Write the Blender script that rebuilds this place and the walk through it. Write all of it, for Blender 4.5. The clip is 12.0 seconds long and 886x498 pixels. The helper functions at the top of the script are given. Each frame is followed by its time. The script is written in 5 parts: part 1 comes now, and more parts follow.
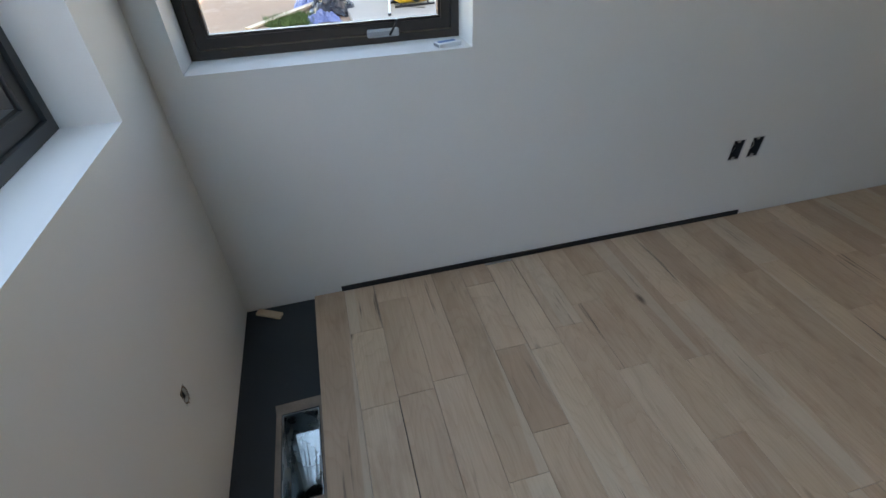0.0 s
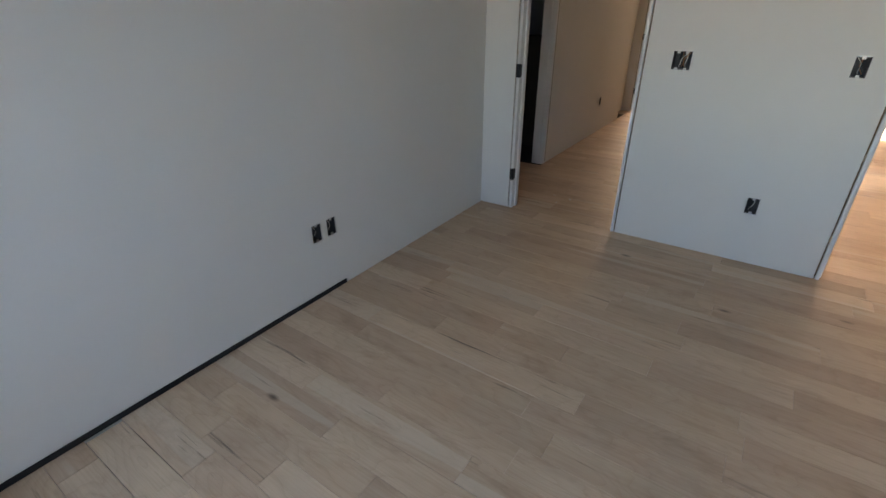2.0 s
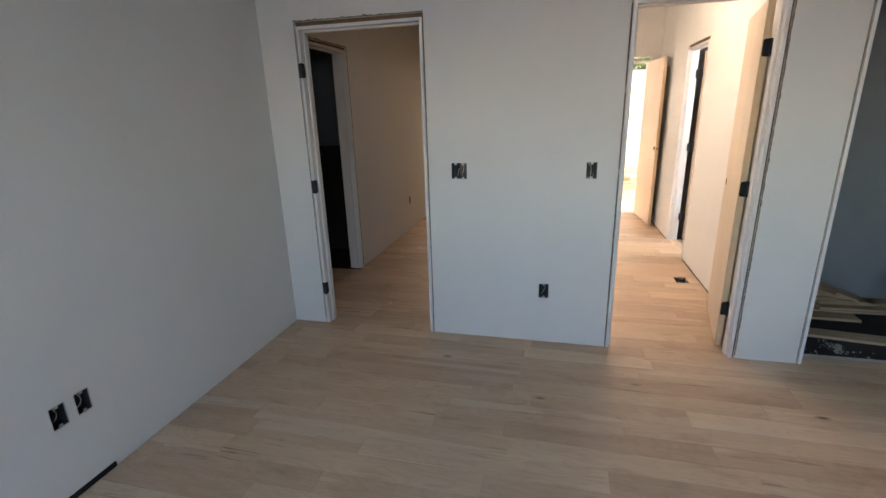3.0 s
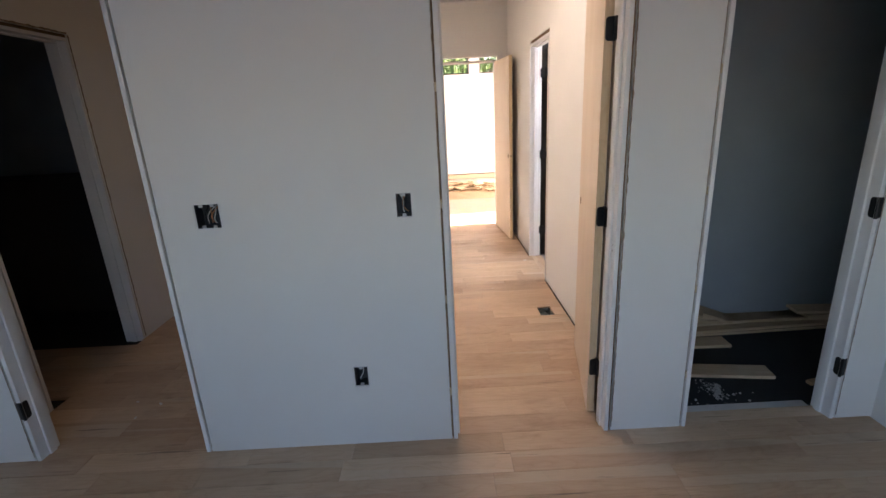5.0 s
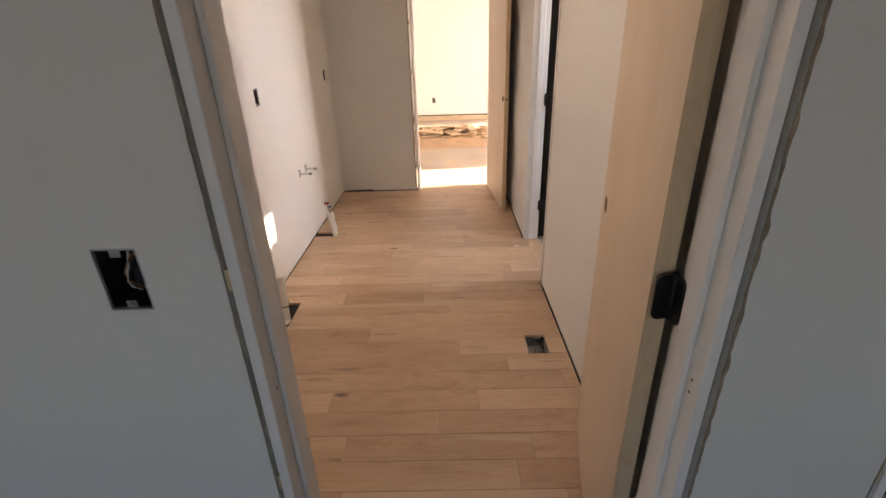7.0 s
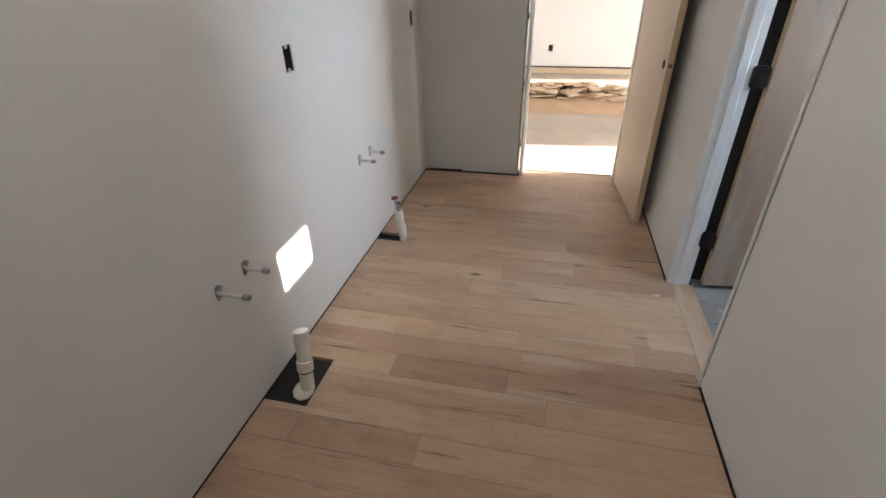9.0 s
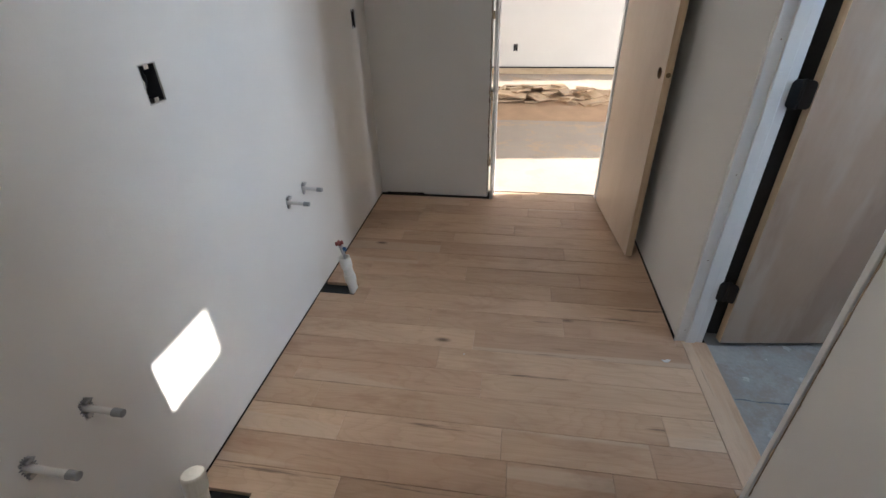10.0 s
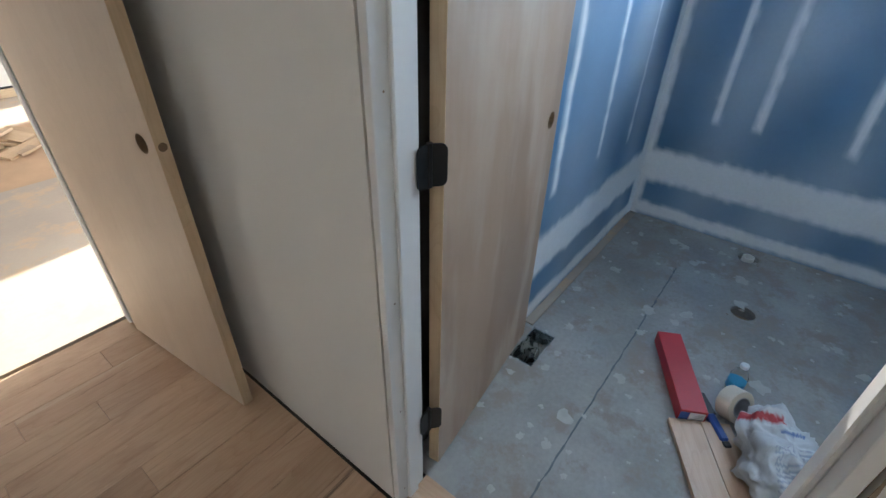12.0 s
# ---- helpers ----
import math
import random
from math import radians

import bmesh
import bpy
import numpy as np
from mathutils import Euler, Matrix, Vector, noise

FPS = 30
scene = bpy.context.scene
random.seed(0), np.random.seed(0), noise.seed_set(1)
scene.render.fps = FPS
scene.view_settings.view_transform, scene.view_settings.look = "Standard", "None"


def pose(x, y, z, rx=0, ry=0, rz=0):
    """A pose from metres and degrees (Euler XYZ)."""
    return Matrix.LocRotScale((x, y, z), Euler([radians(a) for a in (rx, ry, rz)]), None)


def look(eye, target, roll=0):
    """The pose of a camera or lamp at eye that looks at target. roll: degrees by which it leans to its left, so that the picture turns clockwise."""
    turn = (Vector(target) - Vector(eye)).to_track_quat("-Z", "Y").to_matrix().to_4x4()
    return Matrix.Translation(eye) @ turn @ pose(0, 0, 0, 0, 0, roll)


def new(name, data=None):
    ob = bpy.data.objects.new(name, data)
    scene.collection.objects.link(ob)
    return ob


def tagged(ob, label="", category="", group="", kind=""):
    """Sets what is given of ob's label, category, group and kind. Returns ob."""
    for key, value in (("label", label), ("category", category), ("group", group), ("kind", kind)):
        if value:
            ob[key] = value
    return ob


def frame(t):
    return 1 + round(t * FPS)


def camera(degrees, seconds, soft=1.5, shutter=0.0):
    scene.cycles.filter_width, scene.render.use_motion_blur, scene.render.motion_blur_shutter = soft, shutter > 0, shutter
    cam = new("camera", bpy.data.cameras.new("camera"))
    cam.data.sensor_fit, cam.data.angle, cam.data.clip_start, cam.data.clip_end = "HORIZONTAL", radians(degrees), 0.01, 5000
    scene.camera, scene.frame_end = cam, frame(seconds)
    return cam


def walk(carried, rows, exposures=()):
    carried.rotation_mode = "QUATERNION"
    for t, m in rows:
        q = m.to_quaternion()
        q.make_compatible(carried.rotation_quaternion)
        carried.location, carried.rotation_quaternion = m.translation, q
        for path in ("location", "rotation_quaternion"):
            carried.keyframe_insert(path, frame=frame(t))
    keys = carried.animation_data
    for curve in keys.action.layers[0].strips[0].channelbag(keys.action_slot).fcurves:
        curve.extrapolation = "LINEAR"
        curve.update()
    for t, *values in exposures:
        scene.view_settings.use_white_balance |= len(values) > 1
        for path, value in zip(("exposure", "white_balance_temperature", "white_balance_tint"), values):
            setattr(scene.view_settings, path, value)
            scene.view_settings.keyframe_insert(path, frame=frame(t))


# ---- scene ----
cam = camera(88.0, 12.0)
PATH = [
    (0, (1.538, 0.488, 1.368), (0.011, 0.86, 0.132), -2.0),
    (0.5, (1.54, 0.492, 1.372), (0.012, 0.918, 0.153), -2.3),
    (1, (1.557, 0.523, 1.373), (0.084, 1.201, 0.203), -2.1),
    (1.5, (1.632, 0.67, 1.386), (0.33, 1.732, 0.301), -1.7),
    (2, (1.813, 0.854, 1.43), (0.795, 2.305, 0.504), -0.6),
    (2.5, (1.914, 0.944, 1.511), (1.171, 2.666, 0.815), -0.9),
    (3, (1.928, 1.112, 1.528), (1.455, 2.967, 0.949), -1.7),
    (3.5, (1.917, 1.359, 1.55), (1.696, 3.28, 1.042), -2.8),
    (3.7, (1.954, 1.446, 1.547), (1.783, 3.371, 1.031), -3.2),
    (5.3, (2.34, 2.324, 1.501), (2.398, 4.229, 0.893), -2.8),
    (5.5, (2.395, 2.454, 1.475), (2.486, 4.349, 0.838), -2.6),
    (6, (2.559, 2.776, 1.467), (2.658, 4.639, 0.749), -2.1),
    (6.5, (2.580, 3.110, 1.450), (2.647, 4.951, 0.668), -1.8),
    (7, (2.602, 3.408, 1.466), (2.575, 5.228, 0.634), -1.8),
    (7.5, (2.654, 3.674, 1.446), (2.500, 5.461, 0.559), -1.6),
    (9.3, (2.488, 4.681, 1.455), (2.075, 6.341, 0.419), -1.3),
    (9.5, (2.486, 4.781, 1.440), (2.097, 6.449, 0.406), -1.1),
    (10, (2.439, 5.12, 1.423), (2.160, 6.805, 0.383), -1.5),
    (10.5, (2.421, 5.422, 1.417), (2.401, 7.124, 0.365), -1.8),
    (11, (2.519, 5.772, 1.418), (2.93, 7.395, 0.324), -1.8),
    (11.5, (2.605, 6.049, 1.4), (3.53, 7.438, 0.298), -0.4),
    (12, (2.696, 6.243, 1.418), (4.011, 7.262, 0.308), 1.2),
]
walk(cam, [(t, look(eye, target, roll)) for t, eye, target, roll in PATH],
     exposures=[(0.0, 3.6, 7800, 19), (1.5, 3.62, 7800, 20), (2.5, 3.96, 7550, 22), (3.5, 3.96, 7350, 21), (5.5, 3.4, 6900, 25), (6.0, 3.36, 6950, 25), (6.5, 2.95, 7300, 27),
                (7.5, 2.74, 7650, 27), (9.4, 2.34, 5650, 11), (10.5, 2.08, 5750, 13), (11.0, 2.28, 5800, 14), (12.0, 2.25, 5650, 9)])

# ---------- daylight ----------
SUN_DIR = Vector((-1.0, -0.097, -0.364)).normalized()      # the way the sunlight travels
world = bpy.data.worlds.new("world")
scene.world = world
world.use_nodes = True
wnt = world.node_tree
sky = wnt.nodes.new("ShaderNodeTexSky")
sky.sky_type = "NISHITA"
sky.sun_disc = False
sky.sun_elevation = radians(20)
sky.sun_rotation = radians(85)
wnt.links.new(sky.outputs[0], wnt.nodes["Background"].inputs[0])
wnt.nodes["Background"].inputs[1].default_value = 0.09
sun = new("sun", bpy.data.lights.new("sun", "SUN"))
sun.data.energy, sun.data.angle, sun.data.color = 5.0, radians(0.5), (1.0, 0.88, 0.70)
sun.matrix_world = SUN_DIR.to_track_quat("-Z", "Y").to_matrix().to_4x4()


def window_light(eye, target, w, h, watts, color, spread=180):
    """Skylight standing in a window's opening."""
    li = bpy.data.lights.new("skylight", "AREA")
    li.shape, li.size, li.size_y, li.energy, li.color = "RECTANGLE", w, h, watts, color
    li.spread = radians(spread)
    ob = new("skylight", li)
    ob.matrix_world = look(eye, target)
    return ob


NORTH_BLUE = (0.34, 0.62, 1.0)
SUN_GLOW = (1.0, 0.96, 0.92)
window_light((-0.13, 0.54, 1.98), (0.37, 0.54, 1.20), 0.8, 0.36, 0.20, NORTH_BLUE)         # bedroom side window
window_light((1.9, -0.12, 1.98), (1.9, 0.38, 1.20), 2.9, 0.36, 1.7, NORTH_BLUE)         # bedroom back window
window_light((5.70, 6.08, 1.93), (3.3, 6.3, 0.9), 0.9, 0.22, 10.5, (0.79, 0.90, 1.0))       # bathroom window
window_light((6.9, 9.0, 1.1), (4.0, 9.0, 0.7), 0.8, 2.0, 26, SUN_GLOW)               # sunny room glass doors
window_light((6.9, 12.4, 1.1), (4.0, 12.2, 0.7), 0.7, 2.0, 15, SUN_GLOW)
window_light((0.1, 11.36, 1.5), (0.3, 9.0, 1.0), 0.9, 1.1, 4.5, (1.0, 0.78, 0.54))    # room past the corridor
window_light((2.35, 5.3, 2.84), (2.35, 5.301, 0.0), 0.6, 0.9, 0.62, (1.0, 0.82, 0.60), 150)   # made-up roof window, added to brighten the hall


# ---------- materials ----------
def node(nt, kind, **ins):
    n = nt.nodes.new(kind)
    for k, v in ins.items():
        if k in n.inputs:
            n.inputs[k].default_value = v
    return n


def link(nt, a, b):
    nt.links.new(a, b)


def ramp(nt, fac, stops):
    r = nt.nodes.new("ShaderNodeValToRGB")
    cr = r.color_ramp
    while len(cr.elements) < len(stops):
        cr.elements.new(0.5)
    for e, (p, c) in zip(cr.elements, stops):
        e.position = p
        e.color = (*c, 1) if len(c) == 3 else c
    link(nt, fac, r.inputs[0])
    return r.outputs[0]


def mix(nt, fac, a, b, mode="MIX"):
    m = nt.nodes.new("ShaderNodeMix")
    m.data_type, m.blend_type = "RGBA", mode
    for sock, v in ((m.inputs[0], fac), (m.inputs[6], a), (m.inputs[7], b)):
        if hasattr(v, "links"):
            link(nt, v, sock)
        elif isinstance(v, (int, float)):
            sock.default_value = v
        else:
            sock.default_value = (*v, 1)
    return m.outputs[2]


def coords(nt, scale=(1, 1, 1), jitter=True):
    """Object coordinates in metres, shifted by a random step for each object."""
    tc = nt.nodes.new("ShaderNodeTexCoord")
    mp = nt.nodes.new("ShaderNodeMapping")
    mp.inputs["Scale"].default_value = scale
    link(nt, tc.outputs["Object"], mp.inputs[0])
    if jitter:
        info = nt.nodes.new("ShaderNodeObjectInfo")
        mu = node(nt, "ShaderNodeVectorMath")
        mu.operation = "SCALE"
        mu.inputs[0].default_value = (37.0, 91.0, 53.0)
        link(nt, info.outputs["Random"], mu.inputs["Scale"])
        link(nt, mu.outputs[0], mp.inputs["Location"])
    return mp.outputs[0]


def noise_tex(nt, vec, scale, detail=4, rough=0.55):
    n = node(nt, "ShaderNodeTexNoise", Scale=scale, Detail=detail, Roughness=rough)
    link(nt, vec, n.inputs["Vector"])
    return n.outputs["Fac"]


def start(name):
    m = bpy.data.materials.new(name)
    m.use_nodes = True
    nt = m.node_tree
    return m, nt, nt.nodes["Principled BSDF"]


def bump(nt, p, height, strength, dist=0.002):
    b = node(nt, "ShaderNodeBump", Strength=strength, Distance=dist)
    link(nt, height, b.inputs["Height"])
    link(nt, b.outputs[0], p.inputs["Normal"])


def surface(name, color, rough=0.6, metal=0.0, var=0.10, big=3.0, fine=90.0, relief=0.12, spec=0.4, stain=None, stain_at=0.62, jitter=True):
    """A paint, plastic, stone or metal with variation at two scales, stains and fine relief."""
    m, nt, p = start(name)
    v = coords(nt, jitter=jitter)
    a, b = noise_tex(nt, v, big, 5), noise_tex(nt, v, fine, 3)
    dark = tuple(c * (1 - var) for c in color)
    lite = tuple(min(1, c * (1 + var * 0.5)) for c in color)
    col = ramp(nt, a, [(0.3, dark), (0.7, lite)])
    col = mix(nt, 0.25 * min(1, var * 5), col, ramp(nt, b, [(0.3, dark), (0.7, lite)]))
    if stain:
        s = noise_tex(nt, v, big * 2.7, 6, 0.7)
        col = mix(nt, ramp(nt, s, [(stain_at, (0, 0, 0)), (stain_at + 0.1, (1, 1, 1))]), col, stain)
    link(nt, col, p.inputs["Base Color"])
    p.inputs["Metallic"].default_value = metal
    p.inputs["Specular IOR Level"].default_value = spec
    link(nt, ramp(nt, a, [(0.2, (rough * 0.85,) * 3), (0.8, (min(1, rough * 1.1),) * 3)]), p.inputs["Roughness"])
    if relief:
        bump(nt, p, b, relief)
    return m


def wood(name, tints, grain=1.0, rough=0.62, knots=True, upright=False, smear=None, gloss=0.35):
    """Wood with the grain along local x: tints picked by piece, flame figure, pores, pale sapwood, dark streaks and knots."""
    m, nt, p = start(name)
    info = nt.nodes.new("ShaderNodeObjectInfo")
    n = len(tints)

    def along(*s):
        return coords(nt, s[::-1] if upright else s)

    def calc(op, x, v):
        q = nt.nodes.new("ShaderNodeMath")
        q.operation = op
        link(nt, x, q.inputs[0])
        q.inputs[1].default_value = v
        return q.outputs[0]

    def dim(col, k):
        return mix(nt, 1.0, col, k, "MULTIPLY")

    col = ramp(nt, info.outputs["Random"], [((i + 0.5) / n, t) for i, t in enumerate(tints)])
    slow = noise_tex(nt, along(1.3, 4.5, 4.5), 1.4, 4)
    col = mix(nt, ramp(nt, slow, [(0.35, (0, 0, 0)), (0.72, (0.7 * grain,) * 3)]), col, dim(col, (0.76, 0.72, 0.69)))
    figure = noise_tex(nt, along(1.35, 4.6, 4.6), 1.1, 2.5, 0.45)
    rings = calc("FRACT", calc("MULTIPLY", figure, 17.0), 1.0)
    col = mix(nt, ramp(nt, rings, [(0.0, (0.34 * grain,) * 3), (0.16, (0.16 * grain,) * 3), (0.55, (0, 0, 0)), (0.97, (0.06 * grain,) * 3)]), col, dim(col, (0.70, 0.62, 0.55)))
    pores = noise_tex(nt, along(4.0, 150.0, 150.0), 1.0, 4, 0.6)
    col = mix(nt, ramp(nt, pores, [(0.38, (0.30 * grain,) * 3), (0.56, (0, 0, 0))]), col, dim(col, (0.74, 0.67, 0.60)))
    if knots:
        sap = noise_tex(nt, along(0.18, 4.2, 4.2), 1.1, 2)
        col = mix(nt, ramp(nt, sap, [(0.62, (0, 0, 0)), (0.632, (0.34,) * 3)]), col, (0.66, 0.545, 0.415))
        smudge = noise_tex(nt, along(3.0, 9.0, 9.0), 1.0, 5, 0.65)
        col = mix(nt, ramp(nt, smudge, [(0.54, (0, 0, 0)), (0.70, (0.5,) * 3)]), col, dim(col, (0.66, 0.60, 0.56)))
        streak = noise_tex(nt, along(1.3, 24.0, 24.0), 1.1, 5, 0.62)
        col = mix(nt, ramp(nt, streak, [(0.642, (0, 0, 0)), (0.715, (0.85,) * 3)]), col, (0.13, 0.088, 0.062))
        vo = node(nt, "ShaderNodeTexVoronoi", Scale=1.0)
        link(nt, along(1.7, 4.2, 4.2), vo.inputs["Vector"])
        col = mix(nt, ramp(nt, vo.outputs["Distance"], [(0.02, (0.9,) * 3), (0.075, (0, 0, 0))]), col, (0.09, 0.055, 0.036))
    if smear:
        s = noise_tex(nt, along(0.9, 3.2, 3.2), 1.3, 4)
        col = mix(nt, ramp(nt, s, [(0.42, (0, 0, 0)), (0.56, (0.8,) * 3)]), col, smear[0])
        s = noise_tex(nt, along(1.1, 5.0, 5.0), 0.9, 5)
        col = mix(nt, ramp(nt, s, [(0.50, (0, 0, 0)), (0.60, (0.75,) * 3)]), col, smear[1])
    link(nt, col, p.inputs["Base Color"])
    p.inputs["Specular IOR Level"].default_value = gloss
    link(nt, ramp(nt, slow, [(0.2, (rough * 0.85,) * 3), (0.8, (rough * 1.12,) * 3)]), p.inputs["Roughness"])
    bump(nt, p, pores, 0.16, 0.001)
    return m


def glass_material(name):
    m, nt, p = start(name)
    p.inputs["Base Color"].default_value = (0.97, 0.985, 0.98, 1)
    p.inputs["Transmission Weight"].default_value = 1.0
    p.inputs["Roughness"].default_value = 0.0
    p.inputs["IOR"].default_value = 1.05
    v = coords(nt)
    bump(nt, p, noise_tex(nt, v, 2.0, 2), 0.01, 0.001)
    return m


def by_attribute(name, attr, base, over, rough=0.7, var=0.12, relief=0.15):
    """Two coats of colour: 'over' lies on 'base' where the mesh's coat value says so, with blotches in both."""
    m, nt, p = start(name)
    at = nt.nodes.new("ShaderNodeAttribute")
    at.attribute_name = attr
    v = coords(nt, jitter=False)
    big, small = noise_tex(nt, v, 2.6, 5), noise_tex(nt, v, 60, 3)
    b = mix(nt, ramp(nt, big, [(0.3, (0, 0, 0)), (0.7, (1, 1, 1))]), tuple(c * (1 - var) for c in base), tuple(c * (1 + var) for c in base))
    o = mix(nt, ramp(nt, small, [(0.3, (0, 0, 0)), (0.7, (1, 1, 1))]), tuple(c * 0.94 for c in over), over)
    link(nt, mix(nt, at.outputs["Fac"], b, o), p.inputs["Base Color"])
    p.inputs["Roughness"].default_value = rough
    bump(nt, p, small, relief)
    return m


def by_colour(name, attr, rough=0.6, relief=0.1):
    """Printed stuff: the mesh carries its colours."""
    m, nt, p = start(name)
    at = nt.nodes.new("ShaderNodeAttribute")
    at.attribute_name = attr
    v = coords(nt, jitter=False)
    col = mix(nt, ramp(nt, noise_tex(nt, v, 14, 5), [(0.35, (0, 0, 0)), (0.75, (0.35,) * 3)]), at.outputs["Color"], mix(nt, 1.0, at.outputs["Color"], (0.7, 0.68, 0.64), "MULTIPLY"))
    link(nt, col, p.inputs["Base Color"])
    p.inputs["Roughness"].default_value = rough
    bump(nt, p, noise_tex(nt, v, 45, 3), relief)
    return m


WALL = surface("wall_paint", (0.68, 0.672, 0.637), 0.72, var=0.035, big=1.3, fine=170, relief=0.10, jitter=False)
PRIMER = surface("primed_wall", (0.76, 0.745, 0.71), 0.75, var=0.04, big=1.1, fine=150, relief=0.12, jitter=False)
CEILING = surface("ceiling_paint", (0.78, 0.77, 0.74), 0.8, var=0.03, jitter=False)
REVEAL = surface("reveal_paint", (0.82, 0.82, 0.80), 0.55, var=0.03)
CORE = surface("torn_gypsum", (0.30, 0.23, 0.16), 0.9, var=0.5, big=30, fine=200, relief=0.5)
STUD = surface("stud_wood", (0.21, 0.135, 0.075), 0.85, var=0.35, big=12, fine=120, relief=0.4)
TRIM = surface("primed_trim", (0.74, 0.73, 0.71), 0.5, var=0.05, big=5, fine=140, relief=0.10, stain=(0.60, 0.55, 0.48), stain_at=0.70)
OAK = wood("oak_planks", [(0.584, 0.412, 0.276), (0.499, 0.346, 0.228), (0.642, 0.465, 0.316), (0.542, 0.376, 0.251), (0.675, 0.497, 0.346),
                          (0.572, 0.397, 0.269), (0.483, 0.331, 0.221), (0.611, 0.432, 0.295)], grain=0.85, rough=0.47, gloss=0.5)
BIRCH = wood("birch_veneer", [(0.66, 0.53, 0.40), (0.68, 0.55, 0.42)], grain=0.30, rough=0.5, knots=False, upright=True)
# dusty smears, on base tints darkened to shade the bathroom leaf
BIRCH_SMEARED_SHADED = wood("smeared_shaded_veneer", [(0.36, 0.262, 0.188), (0.36, 0.262, 0.188)], grain=0.22, rough=0.55, knots=False, upright=True,
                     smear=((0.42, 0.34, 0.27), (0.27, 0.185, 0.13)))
BIRCH_EDGE = wood("door_edge_wood", [(0.62, 0.47, 0.30), (0.66, 0.50, 0.32)], grain=0.8, rough=0.6, knots=False, upright=True)
PINE = wood("pine_lumber", [(0.66, 0.53, 0.36), (0.60, 0.47, 0.31)], grain=0.7)
OFFCUT = wood("board_offcuts", [(0.60, 0.44, 0.28), (0.52, 0.37, 0.23), (0.66, 0.51, 0.34), (0.56, 0.42, 0.28)], grain=0.8, knots=False)
FELT = surface("black_underlay", (0.030, 0.032, 0.033), 0.85, var=0.35, big=4, fine=240, relief=0.3, stain=(0.06, 0.06, 0.058), stain_at=0.66)
BLACK_FOAM_AND_SHADE = surface("black_strip", (0.012, 0.012, 0.013), 0.6, var=0.3)
CEMENT = surface("cement_board", (0.34, 0.34, 0.33), 0.85, var=0.34, big=2.6, fine=55, relief=0.5, stain=(0.285, 0.258, 0.23), stain_at=0.50, jitter=False)
SEAM = surface("seam_filler", (0.15, 0.175, 0.195), 0.8, var=0.4, big=30)
SPLASH = surface("thin_compound", (0.45, 0.45, 0.435), 0.85, var=0.15, big=30, relief=0.3)
MUD = surface("joint_compound", (0.66, 0.665, 0.66), 0.85, var=0.08, big=12, relief=0.3)
BLUEBOARD = by_attribute("blue_board", "coat", (0.070, 0.172, 0.305), (0.72, 0.75, 0.77))
# grey pulled darker to carry the dimness of the closet and dark room
GREYBOARD = surface("shade_toned_board", (0.31, 0.34, 0.355), 0.8, var=0.08, jitter=False)
DARKBOARD_AND_SHADE = surface("dark_board_and_shade", (0.05, 0.045, 0.04), 0.85, var=0.3)
BRONZE = surface("bronze_frame", (0.032, 0.024, 0.020), 0.38, var=0.15, fine=200, relief=0.05, spec=0.5)
CHARCOAL = surface("charcoal_frame", (0.040, 0.042, 0.043), 0.36, var=0.15, fine=200, relief=0.05, spec=0.5)
GLASS = glass_material("window_glass")
BLACK_METAL = surface("black_hinge", (0.012, 0.012, 0.013), 0.42, metal=0.3, var=0.2, spec=0.5)
ZINC = surface("zinc_steel", (0.50, 0.51, 0.52), 0.32, metal=1.0, var=0.15, big=20, relief=0.06)
GALV = surface("galvanised_duct", (0.40, 0.43, 0.43), 0.28, metal=1.0, var=0.2, big=14, relief=0.12)
BOX_PLASTIC_AND_SHADE = surface("box_plastic_and_shade", (0.030, 0.032, 0.036), 0.5, var=0.25)
WIRE = surface("wire_sheath", (0.55, 0.54, 0.50), 0.5, var=0.1)
COPPER = surface("bare_copper", (0.55, 0.27, 0.14), 0.35, metal=1.0, var=0.2)
PVC = surface("white_pvc", (0.74, 0.72, 0.66), 0.35, var=0.06, big=10, relief=0.03, stain=(0.50, 0.45, 0.38), stain_at=0.68)
PEX = surface("white_pex", (0.72, 0.71, 0.68), 0.4, var=0.06)
GREY_PLASTIC = surface("grey_plastic", (0.30, 0.31, 0.32), 0.45, var=0.1)
RED_VALVE = surface("red_valve", (0.30, 0.07, 0.06), 0.5, var=0.2)
BLUE_VALVE = surface("blue_tab", (0.06, 0.15, 0.30), 0.5, var=0.2)
RED_CARD = surface("red_cardboard", (0.42, 0.022, 0.035), 0.45, var=0.15, big=8, relief=0.08)
WHITE_CARD = surface("white_label", (0.70, 0.70, 0.70), 0.5, var=0.05)
BLUE_CARD = surface("blue_print", (0.03, 0.08, 0.30), 0.5, var=0.1)
TAPE = surface("masking_tape", (0.62, 0.56, 0.46), 0.6, var=0.1, fine=300, relief=0.2)
SAND = surface("sawdust", (0.46, 0.31, 0.19), 0.95, var=0.2, big=4, fine=160, relief=0.5, jitter=False)
CUT_EDGE = surface("cut_subfloor", (0.235, 0.18, 0.14), 0.9, var=0.3, big=18, fine=120, relief=0.5)
SUBFLOOR = surface("dusty_subfloor", (0.40, 0.34, 0.28), 0.85, var=0.14, big=1.6, fine=60, relief=0.2, stain=(0.47, 0.35, 0.24), stain_at=0.52, jitter=False)
DIRT = surface("bare_dirt", (0.38, 0.255, 0.165), 0.95, var=0.25, big=0.6, fine=14, relief=0.6, stain=(0.43, 0.31, 0.215), stain_at=0.55, jitter=False)
CONCRETE = surface("concrete_pad", (0.42, 0.38, 0.32), 0.85, var=0.12, big=1.5, fine=50, relief=0.25)
